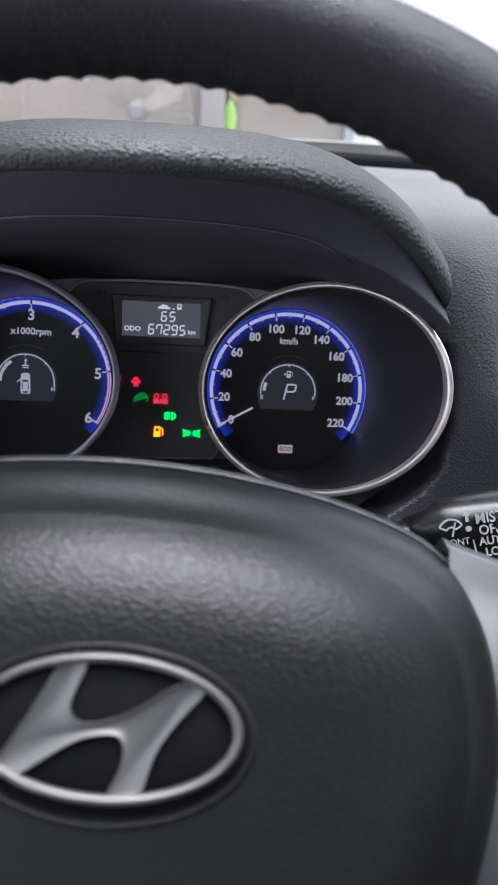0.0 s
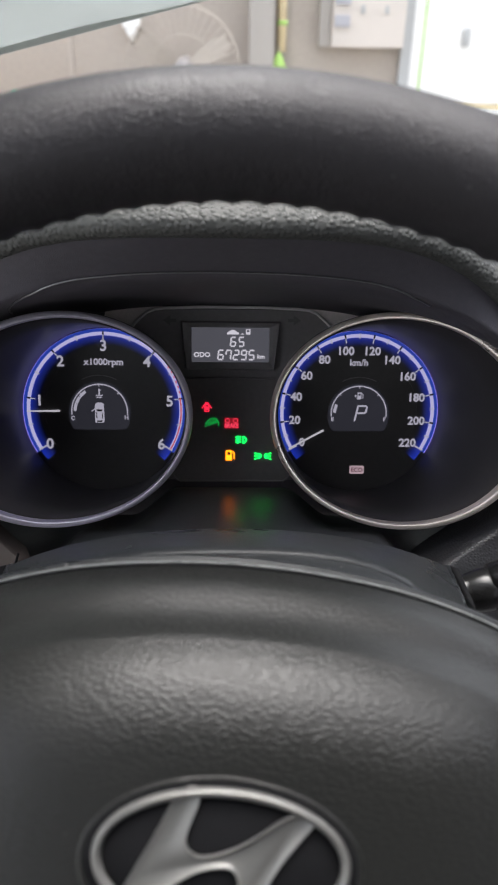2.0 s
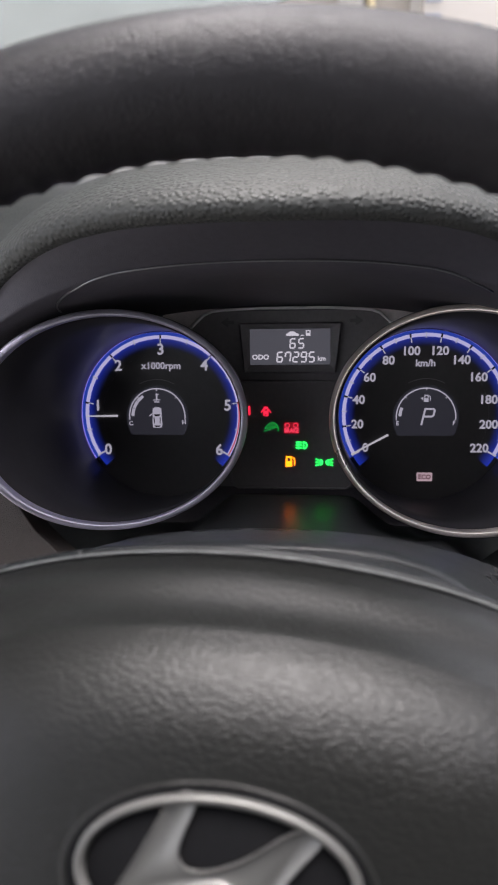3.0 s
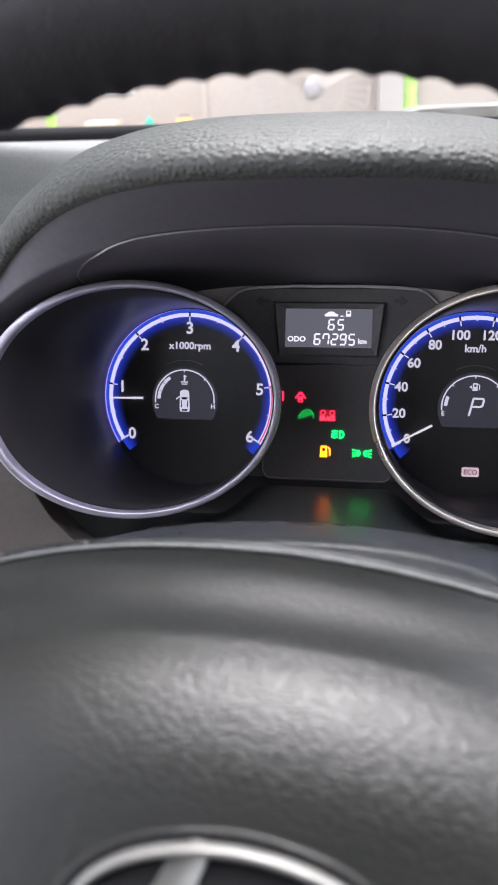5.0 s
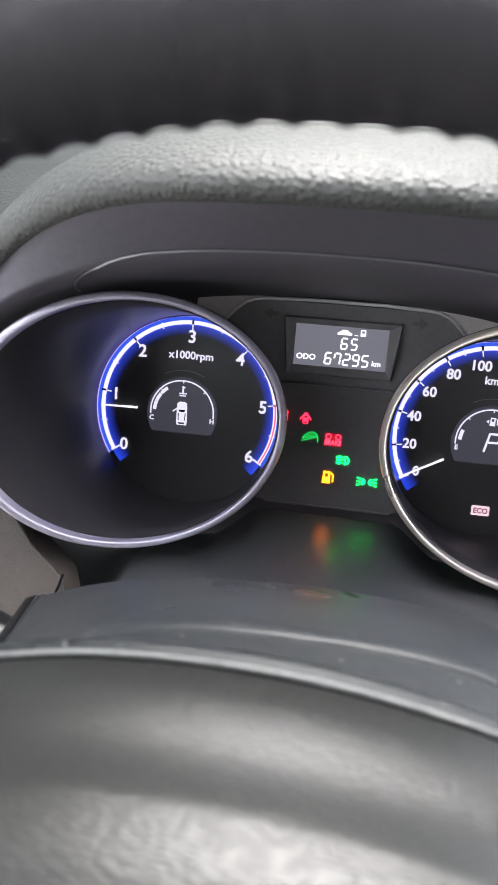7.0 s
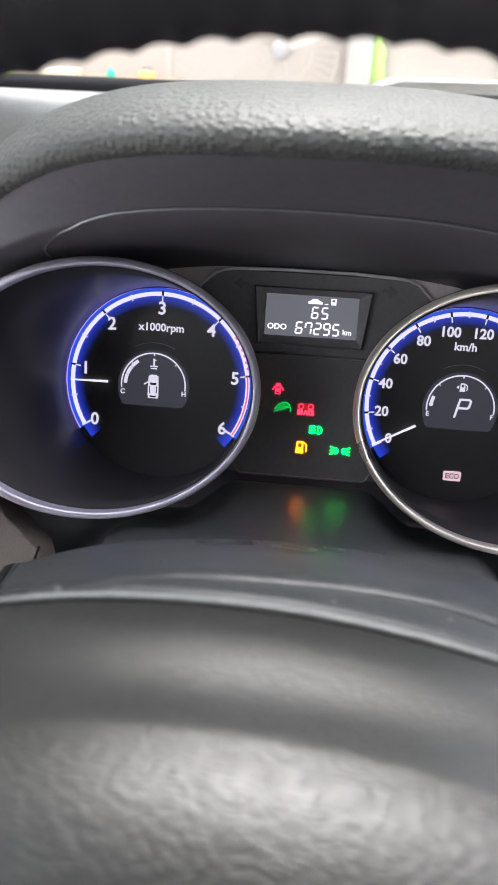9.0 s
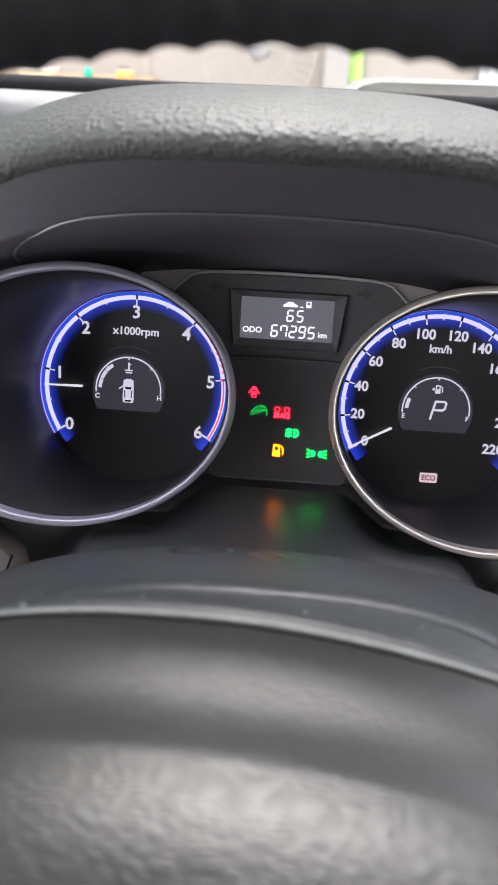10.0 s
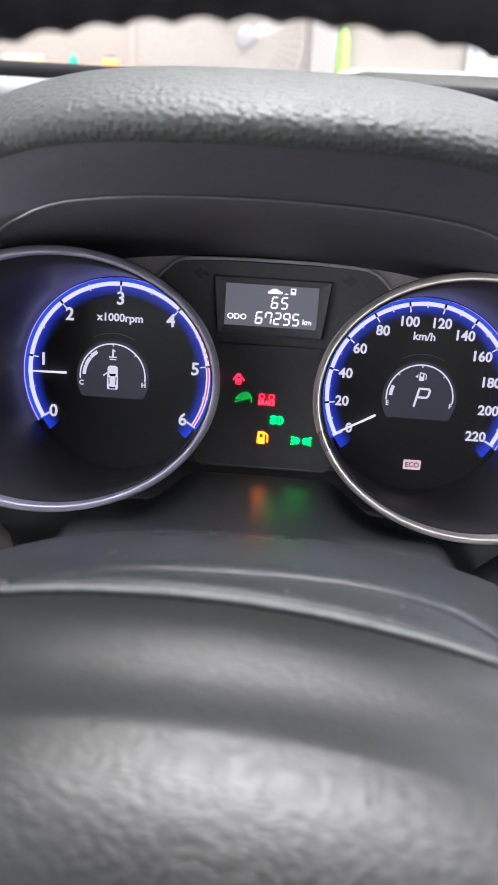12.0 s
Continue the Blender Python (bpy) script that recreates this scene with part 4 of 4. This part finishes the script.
part("temperature_symbol", joined(bar(-0.0033, 0.0086, -0.0033, 0.0130, 0.0009, 0.0009, 0.0004, 0.0002), bar(-0.0033, 0.0122, -0.0020, 0.0122, 0.0006, 0.0006, 0.0003, 0.0002), bar(-0.0054, 0.0090, -0.0012, 0.0090, 0.0006, 0.0006, 0.0003, 0.0002), bar(-0.0050, 0.0078, -0.0016, 0.0078, 0.0006, 0.0006, 0.0004, 0.0002)), INK, tach_sub, smooth=False)
car_sym = part("car_symbol", plate([(-0.0033 + x, z) for x, z in ((-0.0026, -0.0078), (0.0026, -0.0078), (0.0029, -0.0060), (0.0027, 0.0015), (0.0026, 0.0038), (0.0012, 0.0046), (-0.0012, 0.0046), (-0.0026, 0.0038), (-0.0027, 0.0015), (-0.0029, -0.0060))], 0.0004, 0.0002), INK, tach_sub, "white car seen from above with one door open", smooth=False)
for z, h, w in ((0.0004, 0.0012, 0.0036), (-0.0064, 0.0009, 0.0036)):
    part("car_window", plate([(-0.0033 - w / 2, z), (-0.0033 + w / 2, z), (-0.0033 + w / 2.6, z - h), (-0.0033 - w / 2.6, z - h)], 0.0002, 0.0001), MARK, car_sym, smooth=False)
for s in (-1, 1):
    part("car_window", bar(-0.0033 + s * 0.0019, -0.0014, -0.0033 + s * 0.0017, -0.0052, 0.0005, 0.0005, 0.0002, 0.0001), MARK, car_sym, smooth=False)
part("open_door", bar(-0.0060, 0.0008, -0.0082, -0.0008, 0.0007, 0.0007, 0.0004, 0.0002), INK, car_sym, smooth=False)

speed_numbers = [(str(20 * k), 210 - 240 / 11 * k, {5: -0.0010, 6: 0.0004, 7: -0.0010, 8: -0.0018, 9: -0.0018, 10: -0.0018, 11: -0.0018}.get(k, 0.0)) for k in range(12)]
speed, speed_sub = dial(1, "speedometer", "black dial with white numerals up to 220", 210.0, 240.0, 22, speed_numbers, 0.0388, 0.0070, 209.0, 0.0478, 0.0235, 0.0010)
part("caption", lettering("km/h", 0.0056, 0.0, 0.0300, 0.0002, bold=0.00012), INK, speed)
part("caption", lettering("E", 0.0034, -0.0152, -0.0048, 0.0003, bold=0.0001), INK, speed_sub)
part("caption", lettering("F", 0.0034, 0.0170, -0.0045, 0.0003, bold=0.0001), INK, speed_sub)
part("fuel_bar", arc(0.0140, 0.0158, 178, 158, 0.0004, 0.0002, 0.0010, -0.0012, 10), INK, speed_sub, smooth=False)
part("pump_symbol", pump(0.0014, 0.0098, 0.0042, 0.0004), INK, speed_sub, smooth=False)
part("side_arrow", plate([(-0.0022, 0.0098), (-0.0008, 0.0108), (-0.0008, 0.0088)], 0.0004, 0.0002), INK, speed_sub, smooth=False)
stroke = [(0.0022 + x + 0.22 * z, -0.0006 + z) for x, z in ((-0.0026, -0.0048), (-0.0026, 0.0042), (0.0022, 0.0042), (0.0030, 0.0034), (0.0030, 0.0006), (0.0022, -0.0002), (-0.0026, -0.0002))]
part("gear_letter", joined(*[bar(*p, *q, 0.0011, 0.0011, 0.0003, 0.0002) for p, q in zip(stroke, stroke[1:])], *[plate(oval(*p, 0.00055, 0.00055, 10), 0.00028, 0.0002) for p in stroke]), INK, speed_sub, smooth=False)
eco = part("eco_lamp", plate([(-0.0030, -0.0341), (0.0052, -0.0341), (0.0056, -0.0345), (0.0056, -0.0388), (0.0052, -0.0392), (-0.0030, -0.0392), (-0.0034, -0.0388), (-0.0034, -0.0345)], 0.0008, 0.0003), PINK, speed, "pale eco lamp", smooth=False)
part("caption", lettering("ECO", 0.0038, 0.0011, -0.0367, 0.0005, stretch=0.95, bold=0.0001), glow("dark_print", (0.5, 0.16, 0.22), 0.22), eco)

# ---- steering column shroud and stalks ----
column = thing("column_shroud", "smooth dark plastic steering column shroud with dust", "steering column")
rows = [arch(-0.146, 0.5, -0.0500, -1.0, -40, 0.093, 41), arch(-0.1520, 0.56, -0.0295, -1.5, -52, 0.094, 41), arch(-0.1540, 0.56, -0.0250, -1.59, -57, 0.094, 41), arch(-0.158, 0.5, -0.0235, -1.58, -62, 0.094, 41), arch(-0.180, 0.2, -0.0185, -1.25, -230, 0.093, 41),
        arch(-0.2080, -0.2, -0.0136, -0.80, -550, 0.094, 41), arch(-0.2125, -0.21, -0.0137, -0.79, -568, 0.093, 41), arch(-0.2138, -0.21, -0.0143, -0.79, -568, 0.093, 41), arch(-0.2142, -0.21, -0.0158, -0.79, -568, 0.092, 41), arch(-0.2142, -0.2, -0.045, -0.7, -480, 0.090, 41)]
part("upper_cover", grid(rows), SHROUD, column)
part("rear_shelf", grid([arch(-0.2139, -0.21, -0.0150, -0.79, -568, 0.093, 41), arch(-0.226, -0.21, -0.0165, -0.80, -560, 0.092, 41), arch(-0.240, -0.21, -0.0200, -0.82, -550, 0.091, 41)]), SHROUD, column)
part("lower_cover", grid([[(s * 1.0, y, z) for s, y, z in ((-0.093, yy, -0.045), (-0.092, yy, -0.09), (-0.06, yy, -0.125), (0.06, yy, -0.125), (0.092, yy, -0.09), (0.093, yy, -0.045))] for yy in (-0.150, -0.180, -0.205)]), SHROUD, column)


for s in (-1, 1):
    end = [row[0 if s < 0 else -1] for row in rows[1:8]]
    part("end_gap", swept([(x + s * 0.0016, y - 0.001, z - 0.0006) for x, y, z in end], 0.0015, 8), FRIT, column, "dark gap at the shroud's end")
    part("end_lip", swept([(x - s * 0.0012, y, z + 0.0004) for x, y, z in end], 0.0010, 8), SHROUD, column)


def stalk(s, name, label):
    ob = thing(name, label, "stalk")
    part("collar", swept([(s * 0.090, -0.148, -0.0580), (s * 0.098, -0.1485, -0.0565), (s * 0.101, -0.1488, -0.0555), (s * 0.104, -0.1490, -0.0548), (s * 0.108, -0.1492, -0.0540), (s * 0.112, -0.1495, -0.0530), (s * 0.115, -0.1497, -0.0520), (s * 0.117, -0.1498, -0.0515)], [0.010, 0.010, 0.0075, 0.0085, 0.0095, 0.0098, 0.0088, 0.006], 20), GLOSS, ob, "glossy ball joint")
    part("lever", swept([(s * 0.112, -0.1497, -0.0500), (s * 0.118, -0.1500, -0.0490), (s * 0.123, -0.1503, -0.0480), (s * 0.132, -0.1505, -0.0465), (s * 0.150, -0.1520, -0.0437), (s * 0.190, -0.1570, -0.0375), (s * 0.212, -0.160, -0.034), (s * 0.219, -0.161, -0.033)], [0.0080, 0.0092, 0.0128, 0.0143, 0.0150, 0.0150, 0.0130, 0.006], 24), GLOSS, ob)
    if s < 0:
        ob.matrix_world = DASH @ pose(-0.003, 0, -0.007)
    return ob


wiper = stalk(1, "wiper_stalk", "glossy black wiper stalk with white printing")
stalk(-1, "light_stalk", "glossy black light stalk beside the column")


def on_stalk(x, z):
    """A place on the front of the stalk, turned along it."""
    return pose(x, -0.1648 - 0.10 * (x - 0.13) - 0.12 * (-0.046 - z), z, 74, 0, 0) @ pose(0, 0, 0.0012, 0, 0, 9)


for word, size, x, z in (("MIST", 0.0060, 0.1350, -0.0392), ("OFF", 0.0056, 0.1368, -0.0438), ("AUTO", 0.0048, 0.1372, -0.0484), ("LO", 0.0048, 0.1400, -0.0526)):
    part("caption", lettering(word, size, 0, 0, 0, align="LEFT", bold=0.00010, m=on_stalk(x, z)), PRINT, wiper)
part("caption", lettering("FRONT", 0.0040, 0, 0, 0, m=on_stalk(0.1272, -0.0492)), PRINT, wiper)
for name, me in (("wiper_symbol", joined(arc(0.0052, 0.0060, 150, 30, 0, 0.0001, 0, 0, 12), arc(0.0020, 0.0027, 150, 30, 0, 0.0001, 0, 0, 10), bar(-0.0050, 0.0028, -0.0020, 0.0012, 0.0007, 0.0007, 0, 0.0001), bar(0.0050, 0.0028, 0.0020, 0.0012, 0.0007, 0.0007, 0, 0.0001), bar(0, -0.0015, 0.0022, 0.0042, 0.0007, 0.0007, 0, 0.0001))), ("turn_mark", joined(plate([(0.0056, 0.0062), (0.0092, 0.0062), (0.0074, 0.0092)], 0, 0.0001), bar(0.0074, 0.0062, 0.0074, 0.0036, 0.0014, 0.0014, 0, 0.0001), plate(oval(0.0074, 0.0008, 0.0014, 0.0012, 12), 0, 0.0001), bar(0.0086, -0.004, 0.0092, -0.012, 0.0006, 0.0006, 0, 0.0001)))):
    me = mesh_of(me, name, False)
    me.transform(on_stalk(0.1258, -0.0452) @ pose(0, 0, 0, -90, 0, 0))
    part(name, me, PRINT, wiper)

# ---- steering wheel ----
CENTRE, TILT, RAD, TUBE_R = Vector((0.0, -0.3006, -0.0594)), radians(12.24), 0.1714, 0.0151
AX_V, AX_N = Vector((0, math.sin(TILT), math.cos(TILT))), Vector((0, -math.cos(TILT), math.sin(TILT)))
wheel = thing("steering_wheel", "black leather steering wheel with silver spokes and an oval emblem", "steering wheel")
# turned a little to the right
wheel.matrix_world = DASH @ Matrix.Translation(CENTRE) @ Matrix.Rotation(radians(-4.545), 4, AX_N) @ Matrix.Translation(-CENTRE)
rows = []
N_RIM = 944
for i in range(N_RIM):
    t = 2 * math.pi * i / N_RIM
    out = Vector((math.cos(t), 0, 0)) + AX_V * math.sin(t)
    wave = math.cos(t * 62)
    row = []
    for j in range(28):
        q = 2 * math.pi * j / 28
        inward, front = math.cos(q), math.sin(q)
        # finger grips on the inner back of the rim
        bump = 0.00052 * max(0.0, 0.80 * inward - 0.60 * front) ** 3 * (1 - 2 * abs(wave))
        r = TUBE_R * (1.0 + 0.02 * math.cos(2 * q)) + bump
        row.append(CENTRE + out * (RAD - r * inward) + AX_N * (r * front))
    rows.append(row)
part("rim", grid(rows, closed=True, ring=True), LEATHER, wheel, "black leather rim with finger grips")

PTH = radians(22.8)
PC, PV, PN = Vector((0, -0.3092, -0.0513)), Vector((0, math.sin(PTH), math.cos(PTH))), Vector((0, -math.cos(PTH), math.sin(PTH)))


def pad_at(u, v, w):
    return PC + Vector((u, 0, 0)) + PV * v + PN * w


def chaikin(pts, rounds, closed=True):
    """Rounds the corners of an outline."""
    for _ in range(rounds):
        out = []
        for i in range(len(pts)):
            (a, b), (c, d) = pts[i], pts[(i + 1) % len(pts)]
            out += [(0.75 * a + 0.25 * c, 0.75 * b + 0.25 * d), (0.25 * a + 0.75 * c, 0.25 * b + 0.75 * d)]
        pts = out
    return pts


# the airbag cover's edge in u, v
half_edge = [(0.0, 0.0674), (0.02, 0.0666), (0.04, 0.0643), (0.055, 0.0612), (0.07, 0.0568), (0.082, 0.0515), (0.091, 0.0435), (0.0985, 0.0300), (0.1020, 0.0130), (0.1025, -0.0060), (0.0990, -0.0260), (0.0915, -0.0480), (0.078, -0.0700), (0.055, -0.0850), (0.025, -0.0890)]
OUT = chaikin(half_edge + [(-u, v) for u, v in reversed(half_edge[1:])] , 2)
COVER = [(u * 0.985, v * 0.962 if v > 0 else v) for u, v in OUT]
profile = [(0.0, -0.0430), (0.0, -0.0374), (0.002, -0.0363), (0.006, -0.0357), (0.03, -0.0329), (0.05, -0.0303), (0.07, -0.0282), (0.09, -0.0266), (0.11, -0.0253), (0.13, -0.0242), (0.15, -0.0232), (0.17, -0.0222), (0.19, -0.0210), (0.21, -0.0195), (0.23, -0.0177), (0.25, -0.0156), (0.262, -0.0143), (0.275, -0.01295), (0.284, -0.0122), (0.293, -0.01165), (0.303, -0.0111), (0.317, -0.0103), (0.335, -0.0093), (0.37, -0.0075), (0.42, -0.0055), (0.46, -0.0042), (0.5, -0.0031), (0.55, -0.0020), (0.6, -0.0011), (0.67, -0.0005), (0.75, -0.0002), (0.9, 0.0), (0.97, 0.0)]
part("airbag_cover", grid([[pad_at(u * (1 - s * (0.5 + 0.5 * s)), v * (1 - s), w) for u, v in COVER] for s, w in profile], closed=True, caps=True), PAD, wheel, "grained airbag cover")
part("hub_back", grid([[pad_at(u * k, v * k + dv, w) for u, v in OUT] for k, dv, w in ((0.96, 0, -0.0405), (1.004, 0, -0.0408), (1.014, 0, -0.0425), (1.01, 0.0, -0.050), (0.96, 0.0, -0.068), (0.8, 0.0, -0.085), (0.5, -0.01, -0.09))], closed=True, caps=True), SHROUD, wheel, "smooth dark hub cover")
edge = [p for p in COVER if p[1] > 0.024]
edge.sort()
# Pale bar: the brightness of the hub cover's upper edge, put in as colour.
part("bead", swept([pad_at(u * 1.012, v * 1.016, -0.0388) for u, v in edge], 0.0005, 8), BEAD, wheel, "pale bar for the bright upper edge of the hub cover")
# Black bar: the shade between hub and cover, put in as colour.
part("gap", swept([pad_at(u * 1.002, v * 1.003, -0.0372) for u, v in edge], 0.0005, 6), FRIT, wheel, "black bar for the shade in the gap along the cover's edge")
for s in (-1, 1):
    rows = []
    for k in range(13):
        f = k / 12
        u = 0.086 + 0.078 * f
        top, bot = 0.054 - 0.026 * f, -0.062 + 0.040 * f
        w = -0.036 + 0.016 * f
        rows.append([pad_at(s * u, top - 0.002, w - 0.014), pad_at(s * u, top, w - 0.006), pad_at(s * u, top - 0.004, w), pad_at(s * u, (top + bot) / 2, w + 0.003), pad_at(s * u, bot + 0.004, w), pad_at(s * u, bot, w - 0.006), pad_at(s * u, bot + 0.002, w - 0.014)])
    part("spoke", grid(rows), SPOKE, wheel, "silver painted spoke")
# oval emblem: a ring and a slanted figure
EA, EB = 0.0287, 0.0150
EU, EV = -0.0014, -0.0004


def badge_at(u, v, w):
    return pad_at(u + EU, v + EV, w)


def emblem_ring():
    rows = []
    for i in range(96):
        t = 2 * math.pi * i / 96
        c, s = math.cos(t), math.sin(t)
        row = []
        for du, w in ((-0.0022, 0.0008), (-0.0020, 0.0022), (-0.0011, 0.0030), (-0.0003, 0.0024), (0.0, 0.0008)):
            row.append(badge_at((EA + du) * c, (EB + du) * s, w))
        rows.append(row)
    return grid(rows, ring=True)


emblem = part("emblem", grid([[badge_at((EA + 0.0015) * k * math.cos(2 * math.pi * i / 64), (EB + 0.0015) * k * math.sin(2 * math.pi * i / 64) - 0.0006, w) for i in range(64)] for k, w in ((1.03, -0.0004), (1.0, 0.0006), (0.2, 0.0006))], closed=True, caps=True), FRIT, wheel, "oval emblem plate")
lip = [(1.13, -0.0006), (1.105, 0.0002), (1.085, 0.0006), (1.065, 0.0004), (1.045, -0.0006)]
part("lip", grid([[badge_at(EA * k * math.cos(2 * math.pi * i / 64), (EB + 0.0014) * k * math.sin(2 * math.pi * i / 64) - 0.0012, w) for i in range(64)] for k, w in lip], closed=True), PAD, emblem, "raised lip of the airbag cover")
part("ring", emblem_ring(), EMBLEM, emblem, "satin chrome oval ring")


figure = [(-0.0106, 0.0146), (-0.0046, 0.0148), (-0.0078, 0.0060), (-0.0083, 0.0028), (-0.0060, 0.0004), (-0.001, 0.0010), (0.006, 0.0042), (0.0150, 0.0110), (0.0218, 0.0104), (0.0152, 0.0030), (0.0108, -0.0035), (0.0094, -0.0085), (0.0084, -0.0132), (0.0006, -0.0140), (0.0036, -0.0085), (0.0042, -0.0038), (0.0024, -0.0013), (-0.0010, -0.0014), (-0.0059, -0.0027), (-0.012, -0.0068), (-0.0172, -0.0108), (-0.0226, -0.0100), (-0.0190, -0.0030), (-0.0150, 0.0045)]
bm = bmesh.new()
face = bm.faces.new([bm.verts.new((u + EU, v + EV, 0.0005)) for u, v in chaikin(figure, 2)])
out = bmesh.ops.extrude_face_region(bm, geom=[face])
for g in out["geom"]:
    if isinstance(g, bmesh.types.BMVert):
        g.co.z += 0.0016
top = [g for g in out["geom"] if isinstance(g, bmesh.types.BMFace)]
bmesh.ops.inset_region(bm, faces=top, thickness=0.0004, depth=0.0006)
bmesh.ops.inset_region(bm, faces=top, thickness=0.0005, depth=0.0004)
bm.transform(Matrix.Translation(PC) @ Matrix((Vector((1, 0, 0)), PV, PN)).transposed().to_4x4())
part("figure", bm, EMBLEM, emblem, "slanted satin chrome figure")

# ---- sun shade against the windscreen ----
shade = thing("sun_shade", "pale grey-green translucent sun shade hung inside the windscreen", "sun shade", Matrix.Identity(4))
lean_n = Vector((0, 0.48, 1.0)).normalized()


def on_screen(x, y):
    return Vector((x, y, 1.22 - 0.48 * (y - 0.53)))


rows = []
for k in range(31):
    x = -0.50 + 0.78 * k / 30
    y0 = 0.2356 - 0.5056 * x + 0.004 * math.sin(math.pi * k / 30)
    # The unseen upper left of the sheet is added to hold back light.
    reach = min(1.0, max(0.0, (-0.02 - x) / 0.12))
    drop = 0.23 + (y0 + 0.44 - 0.23) * reach * reach * (3 - 2 * reach)
    rows.append([on_screen(x, y0 - drop * f) - lean_n * (0.012 + 0.004 * math.sin(9 * f + 5 * x)) for f in [j / 16 for j in range(17)]])
sheet = part("sheet", grid(rows), SHADE, shade, "translucent sheet")
part("hem", grid([[r[0].lerp(r[1], f) - lean_n * 0.0008 for f in (0.0, 0.12, 0.24)] for r in rows]), HEM, shade, "thin stitched hem")
